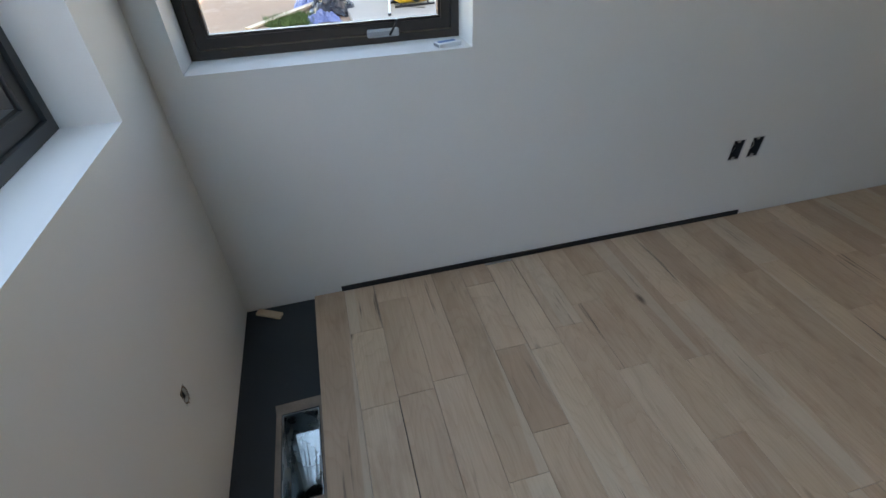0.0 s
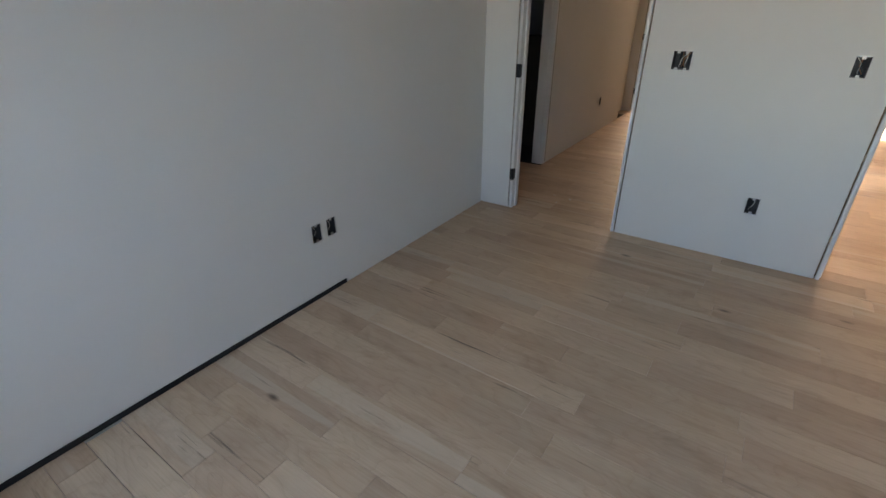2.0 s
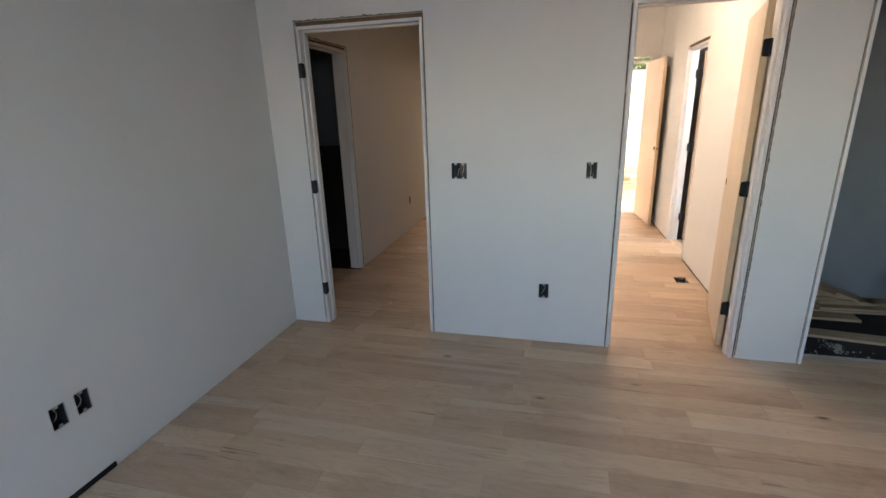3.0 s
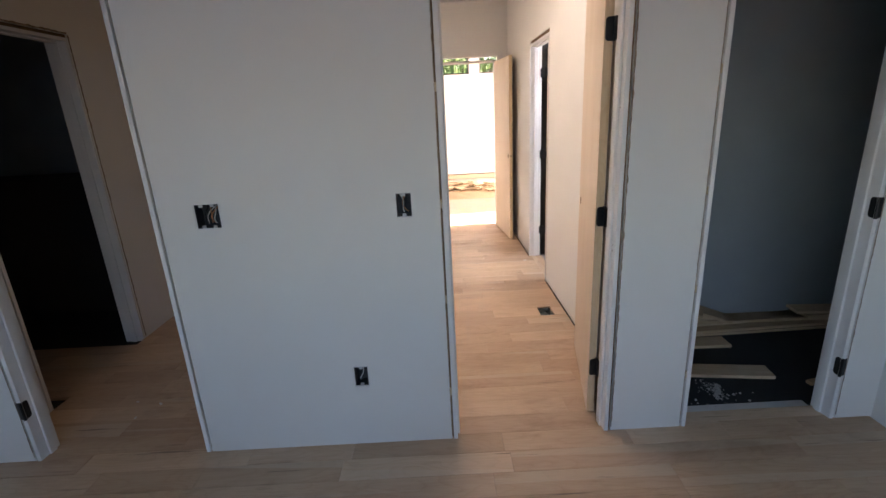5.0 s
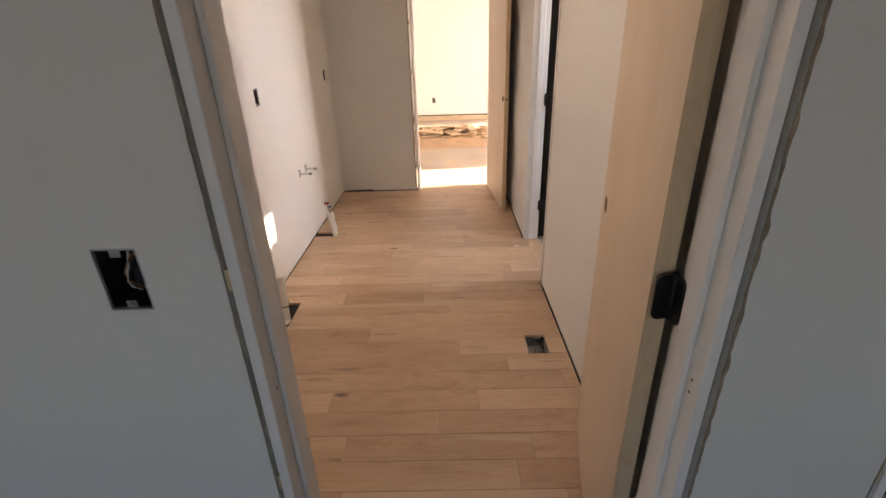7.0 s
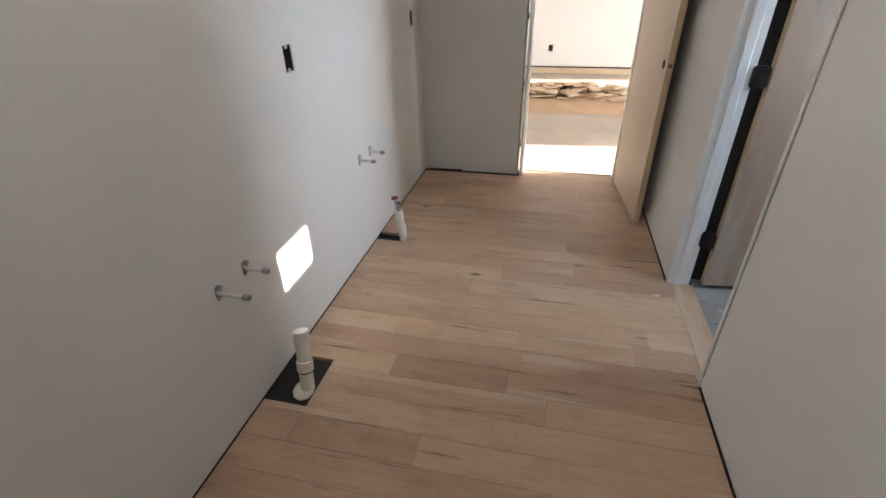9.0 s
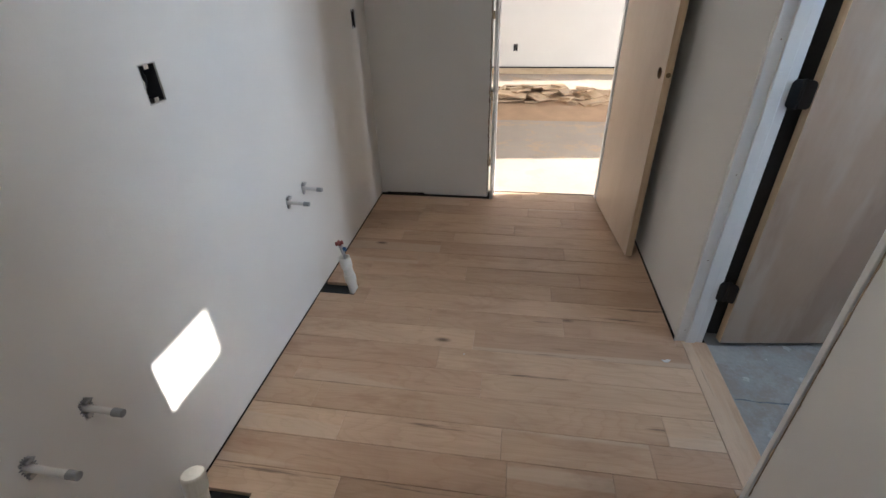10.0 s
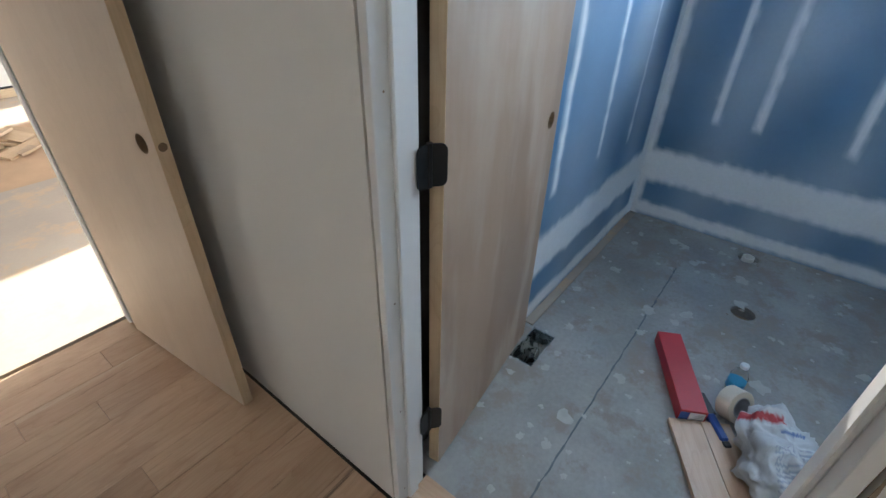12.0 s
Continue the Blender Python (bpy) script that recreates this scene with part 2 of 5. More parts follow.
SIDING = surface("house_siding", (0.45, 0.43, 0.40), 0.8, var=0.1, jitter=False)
ROOFING = surface("roof_shingle", (0.10, 0.095, 0.09), 0.9, var=0.2, jitter=False)
GRASS = surface("grass_blades", (0.075, 0.13, 0.030), 0.7, var=0.4, big=4)
LEAF = surface("tree_leaves", (0.085, 0.16, 0.035), 0.6, var=0.5, big=3)
BARK = surface("tree_bark", (0.13, 0.10, 0.075), 0.9, var=0.3, big=8, relief=0.6)
TARP_BLACK = surface("black_plastic", (0.015, 0.015, 0.017), 0.28, var=0.3, spec=0.6)
TARP_BLUE = surface("blue_plastic", (0.15, 0.19, 0.36), 0.4, var=0.3)
YELLOW = surface("yellow_tool_body", (0.62, 0.37, 0.02), 0.4, var=0.1)
TOOL_BLACK = surface("black_tool_plastic", (0.02, 0.02, 0.02), 0.5, var=0.2)
ALUMINIUM = surface("aluminium_leg", (0.72, 0.72, 0.70), 0.35, metal=0.8, var=0.1)
POST_GREY = surface("weathered_post", (0.24, 0.22, 0.20), 0.85, var=0.25, big=10, relief=0.4)


# ---------- mesh tools ----------
def box(bm, lo, hi, bevel=0.0):
    """A box between two corners, with worn edges where a bevel is given."""
    vs = [bm.verts.new((x, y, z)) for x in (lo[0], hi[0]) for y in (lo[1], hi[1]) for z in (lo[2], hi[2])]
    fs = [bm.faces.new([vs[i] for i in q]) for q in ((0, 1, 3, 2), (4, 6, 7, 5), (0, 4, 5, 1), (2, 3, 7, 6), (0, 2, 6, 4), (1, 5, 7, 3))]
    if bevel:
        edges = {e for f in fs for e in f.edges}
        bmesh.ops.bevel(bm, geom=list(edges), offset=bevel, segments=1, affect="EDGES", profile=0.5)
    return bm


def boxes(*specs, bevel=0.0):
    bm = bmesh.new()
    for lo, hi in specs:
        box(bm, lo, hi, bevel)
    return bm


def rod(bm, a, b, r0, r1=None, n=14, caps=True):
    """A tapered round bar from a to b."""
    a, b = Vector(a), Vector(b)
    r1 = r0 if r1 is None else r1
    q = (b - a).to_track_quat("Z", "Y")
    rings = []
    for p, r in ((a, r0), (b, r1)):
        rings.append([bm.verts.new(p + q @ Vector((r * math.cos(2 * math.pi * k / n), r * math.sin(2 * math.pi * k / n), 0))) for k in range(n)])
    for k in range(n):
        bm.faces.new((rings[0][k], rings[0][(k + 1) % n], rings[1][(k + 1) % n], rings[1][k]))
    if caps:
        bm.faces.new(rings[0][::-1])
        bm.faces.new(rings[1])
    return bm


def lathe(bm, profile, n=20, base=Vector((0, 0, 0)), axis=Vector((0, 0, 1))):
    """Turns a profile of (radius, height) round an axis."""
    q = Vector(axis).to_track_quat("Z", "Y")
    rings = [[bm.verts.new(Vector(base) + q @ Vector((r * math.cos(2 * math.pi * k / n), r * math.sin(2 * math.pi * k / n), h))) for k in range(n)] for r, h in profile]
    for a, b in zip(rings, rings[1:]):
        for k in range(n):
            bm.faces.new((a[k], a[(k + 1) % n], b[(k + 1) % n], b[k]))
    bm.faces.new(rings[0][::-1])
    bm.faces.new(rings[-1])
    return bm


def tube(bm, points, r, n=8):
    """A round bar swept along a line of points, in one piece."""
    pts = [Vector(p) for p in points]
    rings = []
    for i, p in enumerate(pts):
        d = (pts[min(i + 1, len(pts) - 1)] - pts[max(i - 1, 0)]).normalized()
        q = d.to_track_quat("Z", "Y")
        rings.append([bm.verts.new(p + q @ Vector((r * math.cos(2 * math.pi * k / n), r * math.sin(2 * math.pi * k / n), 0))) for k in range(n)])
    for a, b in zip(rings, rings[1:]):
        for k in range(n):
            bm.faces.new((a[k], a[(k + 1) % n], b[(k + 1) % n], b[k]))
    bm.faces.new(rings[0][::-1])
    bm.faces.new(rings[-1])
    return bm


def mesh_of(name, bm, material, smooth=False):
    bmesh.ops.recalc_face_normals(bm, faces=bm.faces[:])
    me = bpy.data.meshes.new(name)
    bm.to_mesh(me)
    bm.free()
    me.materials.append(material)
    if smooth:
        for f in me.polygons:
            f.use_smooth = True
    return me


def part(name, bm, material, parent, label="", smooth=False):
    """Links a bmesh as one mesh object under a thing or a part."""
    ob = new(name, mesh_of(name, bm, material, smooth))
    ob.parent = parent
    if label:
        ob["label"] = label
    return ob


def thing(name, m, label, category, group="", kind=""):
    ob = new(name)
    ob.empty_display_size = 0.05
    ob.matrix_world = m
    return tagged(ob, label, category, group, kind)


def solid(name, bm, material, label, category, m=None, group="", kind="", smooth=False):
    """A thing of one mesh."""
    ob = new(name, mesh_of(name, bm, material, smooth))
    if m is not None:
        ob.matrix_world = m
    return tagged(ob, label, category, group, kind)


def slab(axis, a0, a1, u0, u1, v0, v1, holes=()):
    """A wall or floor plate of thickness a0..a1 with rectangular holes (u0, u1, v0, v1) that go through it."""
    us = sorted({u0, u1, *[min(max(h, u0), u1) for q in holes for h in q[:2]]})
    vs = sorted({v0, v1, *[min(max(h, v0), v1) for q in holes for h in q[2:4]]})

    def full(i, j):
        if not (0 <= i < len(us) - 1 and 0 <= j < len(vs) - 1):
            return False
        cu, cv = (us[i] + us[i + 1]) / 2, (vs[j] + vs[j + 1]) / 2
        return not any(h[0] < cu < h[1] and h[2] < cv < h[3] for h in holes)

    bm, made = bmesh.new(), {}

    def vert(a, u, v):
        if (a, u, v) not in made:
            made[a, u, v] = bm.verts.new({"x": (a, u, v), "y": (u, a, v), "z": (u, v, a)}[axis])
        return made[a, u, v]

    for i in range(len(us) - 1):
        for j in range(len(vs) - 1):
            if not full(i, j):
                continue
            p, q, r, s = (us[i], vs[j]), (us[i + 1], vs[j]), (us[i + 1], vs[j + 1]), (us[i], vs[j + 1])
            for a in (a0, a1):
                bm.faces.new([vert(a, *c) for c in (p, q, r, s)])
            for c, d, (di, dj) in ((p, q, (0, -1)), (q, r, (1, 0)), (r, s, (0, 1)), (s, p, (-1, 0))):
                if not full(i + di, j + dj):
                    bm.faces.new((vert(a0, *c), vert(a0, *d), vert(a1, *d), vert(a1, *c)))
    return bm


def structure(name, bm, material, label, category):
    return solid(name, bm, material, label, category, kind="structure")


def bent(axis, a, u, z):
    return {"x": (a, u, z), "y": (u, a, z)}[axis]


# ---------- shell of the house ----------
H = 2.75                     # ceiling height
T0, T1 = 4.0, 4.11           # the wall with three doorways
BOX = (0.062, 0.098)         # opening of a single device box


def hole(u, z, w=BOX[0], h=BOX[1]):
    return (u - w / 2, u + w / 2, z - h / 2, z + h / 2)


OUT_SIDE = [(2.273, 0.380), (2.376, 0.382)]
structure("wall_west", slab("x", -0.25, 0.0, -0.25, 4.0, -0.5, H,
                            [(0.09, 0.987, 0.95, 2.2)] + [hole(u, z) for u, z in OUT_SIDE]), WALL,
          "matte off-white painted plaster wall with a deep window", "wall")
structure("wall_south", slab("y", -0.25, 0.0, 0.0, 4.56, -0.5, H, [(0.306, 3.5, 0.945, 2.2), hole(0.69, 0.364, 0.036, 0.052)]), WALL,
          "matte off-white painted plaster wall with a deep window", "wall")
structure("wall_east", slab("x", 4.31, 4.45, 0.0, T0, -0.02, H), WALL, "plain off-white painted bedroom wall", "wall")
structure("wall_partition", slab("y", T0, T1, 0.0, 5.35, -0.02, H,
                                 [(0.258, 1.110, -0.02, 2.088), (2.273, 3.038, -0.02, 2.088), (3.375, 4.130, -0.02, 2.083),
                                  hole(1.313, 1.153, 0.100, 0.102), hole(2.122, 1.158), hole(1.868, 0.368)]), WALL,
          "off-white bedroom wall with three untrimmed doorways", "wall")
structure("wall_corridor_west", slab("x", -0.13, 0.0, 4.002, 7.9, -0.02, H,
                                     [(4.40, 5.305, -0.02, 2.095), hole(6.95, 0.376)]), PRIMER, "primed corridor wall with an untrimmed doorway", "wall")
structure("wall_corridor_niche", slab("x", -0.28, -0.15, 7.9, 8.65, -0.02, H), PRIMER, "short primed wall beside the corridor's end", "wall")
structure("wall_corridor_end", slab("y", 8.65, 8.77, -0.28, 1.36, -0.02, H, [(-0.02, 0.80, -0.02, 2.09)]), PRIMER,
          "primed wall at the corridor's end with a doorway", "wall")
structure("wall_hall_west", slab("x", 1.36, 1.48, T1, 8.65, 0.0, H,
                                 [hole(6.258, 1.182), hole(7.956, 1.193), hole(5.560, 0.555, 0.026, 0.05), hole(5.71, 0.557, 0.026, 0.05),
                                  hole(6.807, 0.571, 0.026, 0.05), hole(6.968, 0.566, 0.026, 0.05)]), PRIMER,
          "primed vanity wall with pipe stubs and open boxes", "wall")
structure("wall_hall_east", slab("x", 3.20, 3.305, T1, 8.19, 0.0, H, [(6.038, 6.806, -0.1, 2.105)]), PRIMER,
          "primed wall with an untrimmed doorway to the bathroom", "wall")
structure("wall_hall_north", slab("y", 8.19, 8.31, 1.48, 7.0, 0.0, H + 0.5, [(2.268, 3.072, -0.1, 2.135)]), PRIMER,
          "primed wall with a doorway to a sunny room", "wall")
# closet walls: part of their shade is in the grey itself
structure("wall_closet_back", slab("y", 5.12, 5.24, 3.32, 5.55, -0.02, H), GREYBOARD, "closet back wall, its grey darkened for the dim closet", "wall")
structure("wall_closet_side", slab("x", 5.22, 5.35, T1, 5.12, -0.02, H), GREYBOARD, "closet side wall, its grey darkened for the dim closet", "wall")
structure("wall_sunroom_north", slab("y", 12.8, 13.0, 0.84, 7.2, -0.5, H + 0.5, [(1.0, 3.07, 2.26, 2.90), (3.29, 5.2, 2.26, 2.90), hole(2.375, 0.38)]), PRIMER,
          "primed wall with high strip windows", "wall")
structure("wall_sunroom_east", slab("x", 7.0, 7.2, 8.19, 12.8, -0.5, H + 0.5, [(8.45, 9.54, 0.0, 2.1), (12.02, 12.79, 0.0, 2.1)]), PRIMER,
          "primed wall with two tall glass door openings", "wall")
structure("wall_sunroom_west", slab("x", 0.84, 1.0, 8.77, 12.8, -0.02, H + 0.5), PRIMER, "plain primed wall", "wall")
structure("wall_end_room", slab("y", 11.3, 11.5, -2.0, 0.84, -0.5, H, [(-0.4, 0.6, 0.9, 2.1)]), PRIMER, "primed wall with a window", "wall")
structure("wall_end_room_west", slab("x", -2.0, -1.85, 8.65, 11.3, -0.5, H), PRIMER, "plain primed wall", "wall")
structure("wall_end_room_south", slab("y", 8.50, 8.65, -2.0, -0.28, -0.5, H), PRIMER, "plain primed wall", "wall")
# the grey boards here are toned dark for the room's missing light
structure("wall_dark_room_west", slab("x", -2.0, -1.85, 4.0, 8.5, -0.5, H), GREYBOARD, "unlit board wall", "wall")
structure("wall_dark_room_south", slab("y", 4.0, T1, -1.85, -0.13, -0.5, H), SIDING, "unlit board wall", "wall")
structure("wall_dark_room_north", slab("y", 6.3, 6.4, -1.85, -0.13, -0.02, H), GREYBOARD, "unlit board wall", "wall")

# the hole above the hall is made up, for the added roof lamp
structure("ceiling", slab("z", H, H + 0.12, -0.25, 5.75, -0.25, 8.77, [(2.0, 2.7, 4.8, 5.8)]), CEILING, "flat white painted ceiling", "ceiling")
structure("ceiling_sunroom", slab("z", H + 0.5, H + 0.62, 0.84, 7.2, 8.19, 13.0), CEILING, "flat white painted ceiling", "ceiling")
structure("ceiling_end_room", slab("z", H, H + 0.12, -2.0, 0.84, 8.77, 11.5), CEILING, "flat white painted ceiling", "ceiling")
structure("ceiling_dark_room", slab("z", H, H + 0.12, -2.0, -0.25, 4.0, 8.77), CEILING, "flat white painted ceiling", "ceiling")
structure("roof_bedroom", slab("z", 3.25, 3.5, -0.6, 5.0, -0.8, 1.05), ROOFING, "low dark shingle roof over the bedroom", "roof")
# unseen block, added only to lengthen the shadow over the west yard
structure("yard_shade_block", boxes(((-0.6, 1.05, 3.25), (4.6, 4.3, 7.0))), ROOFING, "unseen dark block over the house, added to shade the yard", "roof")

# made-up block out of view; keeps sun off the south yard
structure("side_yard_shade_block", boxes(((9.0, -16.0, -0.5), (14.0, -0.4, 5.2))), SIDING, "unseen plain block, added to shade the side yard", "building")

# subfloor plates: the black underlay lies under the oak, the bathroom has cement board
HALL_VENT = (2.995, 3.100, 5.310, 5.470)
ROOM_VENT = (0.545, 0.850, 0.150, 0.272)
BATH_VENT = (3.95, 4.165, 6.747, 6.850)
FLANGES = [(4.885, 6.130), (5.42, 6.195)]
structure("floor_underlay", slab("z", -0.16, -0.02, -0.25, 3.33, -0.25, 8.31, [ROOM_VENT, HALL_VENT]), FELT,
          "black felt underlay on the subfloor", "floor")
structure("floor_underlay_closet", slab("z", -0.16, -0.02, 3.33, 5.5, -0.25, 5.2), FELT, "black felt underlay on the subfloor", "floor")
structure("floor_bathroom", slab("z", -0.16, -0.02, 3.33, 5.75, 5.2, 8.19,
                                 [BATH_VENT] + [(x - 0.06, x + 0.06, y - 0.06, y + 0.06) for x, y in FLANGES]), CEMENT,
          "grey cement board floor with mud splashes", "floor")
structure("floor_sunroom", slab("z", -0.16, -0.004, 0.84, 7.2, 8.31, 13.0), SUBFLOOR, "dusty unfinished sheet floor", "floor")
structure("floor_end_room", slab("z", -0.16, -0.02, -2.0, 0.84, 8.31, 11.5), SUBFLOOR, "dusty sheet floor", "floor")
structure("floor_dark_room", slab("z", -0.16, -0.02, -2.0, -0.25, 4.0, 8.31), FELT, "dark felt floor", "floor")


def mud_coat(u, v, stripes, band, corner, wavy):
    """How much white joint compound lies at (u, v) of a board wall: screw stripes, tape joints, the corner."""
    n1 = noise.noise(Vector((u * 7 + wavy, v * 3, wavy)))
    n2 = noise.noise(Vector((u * 26, v * 16, wavy + 5)))
    best = 0.0
    for c, w, low, soft in stripes:
        d = abs(u - c - 0.012 * n1)
        s = (w - d) / (0.018 * soft)
        e = (v - low - 0.05 * n1) / 0.05
        best = max(best, min(s + n2 * 0.35, e + 0.8))
    for lo, hi, soft in band:
        e = min(v - lo - 0.012 * n1, hi + 0.014 * n1 - v) / (0.026 * soft)
        best = max(best, e + n2 * 0.35)
    d = (corner[1] + 0.012 * n1 - abs(u - corner[0])) / 0.022
    best = max(best, d + n2 * 0.35)
    haze = max(0.0, 0.16 + 0.35 * noise.noise(Vector((u * 3, v * 1.3, wavy + 9))))
    return max(haze, min(1.0, max(0.0, best)))


def board_wall(name, axis, a, thick, u0, u1, holes, stripes, band, corner, wavy):
    """Blue board wall whose face carries joint compound as a raised, uneven coat."""
    root = structure(name, slab(axis, a, a + thick, u0, u1, -0.02, H, holes), BLUEBOARD, "blue moisture-resistant board with white joint compound", "wall")
    step, top = 0.016, 1.8
    nu, nv = int((u1 - u0) / step), int((top + 0.02) / step)
    verts, coat, faces = [], [], []
    for i in range(nu + 1):
        for j in range(nv + 1):
            u, v = u0 + (u1 - u0) * i / nu, -0.02 + (top + 0.02) * j / nv
            c = mud_coat(u, v, stripes, band, corner, wavy)
            coat.append(c)
            verts.append(bent(axis, a - 0.003 - 0.002 * c, u, v))
    for i in range(nu):
        for j in range(nv):
            k = i * (nv + 1) + j
            faces.append((k, k + 1, k + nv + 2, k + nv + 1))
    me = bpy.data.meshes.new("compound_coat")
    me.from_pydata(verts, [], faces)
    me.attributes.new("coat", "FLOAT", "POINT").data.foreach_set("value", coat)
    me.materials.append(BLUEBOARD)
    for f in me.polygons:
        f.use_smooth = True
    coatob = new("compound_coat", me)
    coatob.parent = root
    return root


BAND = [(0.20, 0.44, 1.6), (-0.02, 0.085, 1.0)]
board_wall("wall_bath_north", "y", 6.91, 0.12, 3.32, 5.55, [], [(4.265, 0.036, 0.62, 1.8), (4.69, 0.034, 0.63, 1.8), (5.10, 0.030, 0.62, 1.8)], BAND, (5.55, 0.11), 1.0)
board_wall("wall_bath_east", "x", 5.55, 0.2, 5.24, 7.03, [(5.60, 6.59, 1.795, 2.06)],
           [(6.60, 0.028, 0.64, 1.0), (6.40, 0.030, 0.64, 1.0), (5.99, 0.030, 0.62, 1.0), (5.62, 0.03, 0.60, 1.0)], BAND, (6.91, 0.055), 4.0)

# ---------- doorways ----------
JAMB = 0.019


def hinge(parent, at, way_a, way_b, label="black steel butt hinge"):
    """A butt hinge with rounded leaves that leave the knuckle along two directions."""
    bm = bmesh.new()
    at = Vector(at)
    rod(bm, at + Vector((0, 0, -0.046)), at + Vector((0, 0, 0.046)), 0.0065, n=12)
    for w in (way_a, way_b):
        w = Vector(w).normalized()
        side = Vector((-w.y, w.x, 0)) * 0.0016
        outline = []
        wide, half, r = 0.036, 0.0445, 0.014
        outline += [(0.0, -half), (wide - r, -half)]
        outline += [(wide - r + r * math.sin(k * math.pi / 8), -half + r - r * math.cos(k * math.pi / 8)) for k in range(1, 5)]
        outline += [(wide - r + r * math.cos(k * math.pi / 8), half - r + r * math.sin(k * math.pi / 8)) for k in range(0, 5)]
        outline += [(0.0, half)]
        rings = [[bm.verts.new(at + w * p + s * side + Vector((0, 0, q))) for p, q in outline] for s in (-1, 1)]
        n = len(outline)
        bm.faces.new(rings[0][::-1])
        bm.faces.new(rings[1])
        for k in range(n):
            bm.faces.new((rings[0][k], rings[0][(k + 1) % n], rings[1][(k + 1) % n], rings[1][k]))
    return part("hinge", bm, BLACK_METAL, parent, label)


def doorway(name, axis, a0, a1, u0, u1, top, hole_u0, hole_u1, hole_top, label, stop_at, open_gap=False, mat=TRIM, foot=-0.02):
    """A bare door frame in its rough opening: two jambs, head, stops and the studs behind the gap."""
    root = thing(name, pose(0, 0, 0), label, "door frame", kind="structure")

    def bar(nm, ulo, uhi, zlo, zhi, alo, ahi, m, bev=0.0015, lab=""):
        return part(nm, boxes((bent(axis, alo, ulo, zlo), bent(axis, ahi, uhi, zhi)), bevel=bev), m, root, lab)

    bar("jamb", u0, u0 + JAMB, foot, top, a0 - 0.003, a1 + 0.003, mat)
    bar("jamb", u1 - JAMB, u1, foot, top, a0 - 0.003, a1 + 0.003, mat)
    bar("head_jamb", u0 + JAMB, u1 - JAMB, top - JAMB, top, a0 - 0.003, a1 + 0.003, mat)
    s0, s1 = stop_at
    bar("door_stop", u0 + JAMB, u0 + JAMB + 0.011, foot, top - JAMB, s0, s1, mat, 0.003)
    bar("door_stop", u1 - JAMB - 0.011, u1 - JAMB, foot, top - JAMB, s0, s1, mat, 0.003)
    bar("door_stop", u0 + JAMB + 0.011, u1 - JAMB - 0.011, top - JAMB - 0.011, top - JAMB, s0, s1, mat, 0.003)
    ins = 0.013
    if not open_gap:
        bar("stud", hole_u0 + 0.0005, u0 - 0.0005, foot, hole_top - 0.001, a0 + ins, a1 - ins, STUD, 0, "rough brown framing wood in the gap")
        bar("stud", u1 + 0.0005, hole_u1 - 0.0005, foot, hole_top - 0.001, a0 + ins, a1 - ins, STUD, 0, "rough brown framing wood in the gap")
        bar("header", u0, u1, top + 0.0005, hole_top - 0.001, a0 + ins, a1 - ins, STUD, 0, "rough brown framing wood in the gap")
    for k in range(5):
        z = 0.22 + k * 0.45 + 0.05 * random.random()
        bar("shim", hole_u0 + 0.0006, u0 - 0.0006, z, z + 0.035, a0 + 0.001, a1 - 0.001, PINE, 0, "pale wooden shim")
    return root


d1 = doorway("door_1", "y", T0, T1, 0.266, 1.102, 2.062, 0.258, 1.110, 2.088, "bare white primed door frame without a leaf", (4.045, 4.085))
for z in (0.28, 1.04, 1.80):
    hinge(d1, (0.283, T0 - 0.006, z), (0.05, 1, 0), (-1, 0.25, 0))
d2 = doorway("door_2", "y", T0, T1, 2.281, 3.026, 2.062, 2.273, 3.038, 2.088, "white primed door frame with an open birch door", (4.035, 4.080))
d3 = doorway("door_3", "y", T0, T1, 3.383, 4.121, 2.063, 3.375, 4.130, 2.083, "bare white primed closet door frame", (4.045, 4.085))
for z in (0.28, 1.04, 1.80):
    hinge(d3, (4.104, T0 - 0.006, z), (-0.05, 1, 0), (1, 0.3, 0))
d4 = doorway("door_4", "x", 3.20, 3.305, 6.045, 6.797, 2.072, 6.038, 6.806, 2.105, "white primed bathroom door frame with an open door", (3.235, 3.275))
d5 = doorway("door_5", "y", 8.19, 8.31, 2.285, 3.060, 2.092, 2.268, 3.072, 2.135, "bare door frame with shims in its open gap", (8.235, 8.275), open_gap=True)
d6 = doorway("door_6", "x", -0.13, 0.0, 4.408, 5.297, 2.072, 4.40, 5.305, 2.095, "bare primed frame of a dark doorway", (-0.085, -0.045))
d7 = doorway("door_7", "y", 8.65, 8.77, -0.012, 0.792, 2.070, -0.02, 0.80, 2.09, "bare wooden frame at the corridor's end", (8.69, 8.73))
for z in (0.28, 1.04, 1.80):
    hinge(d7, (0.012, 8.644, z), (0.05, 1, 0), (-1, 0.25, 0))


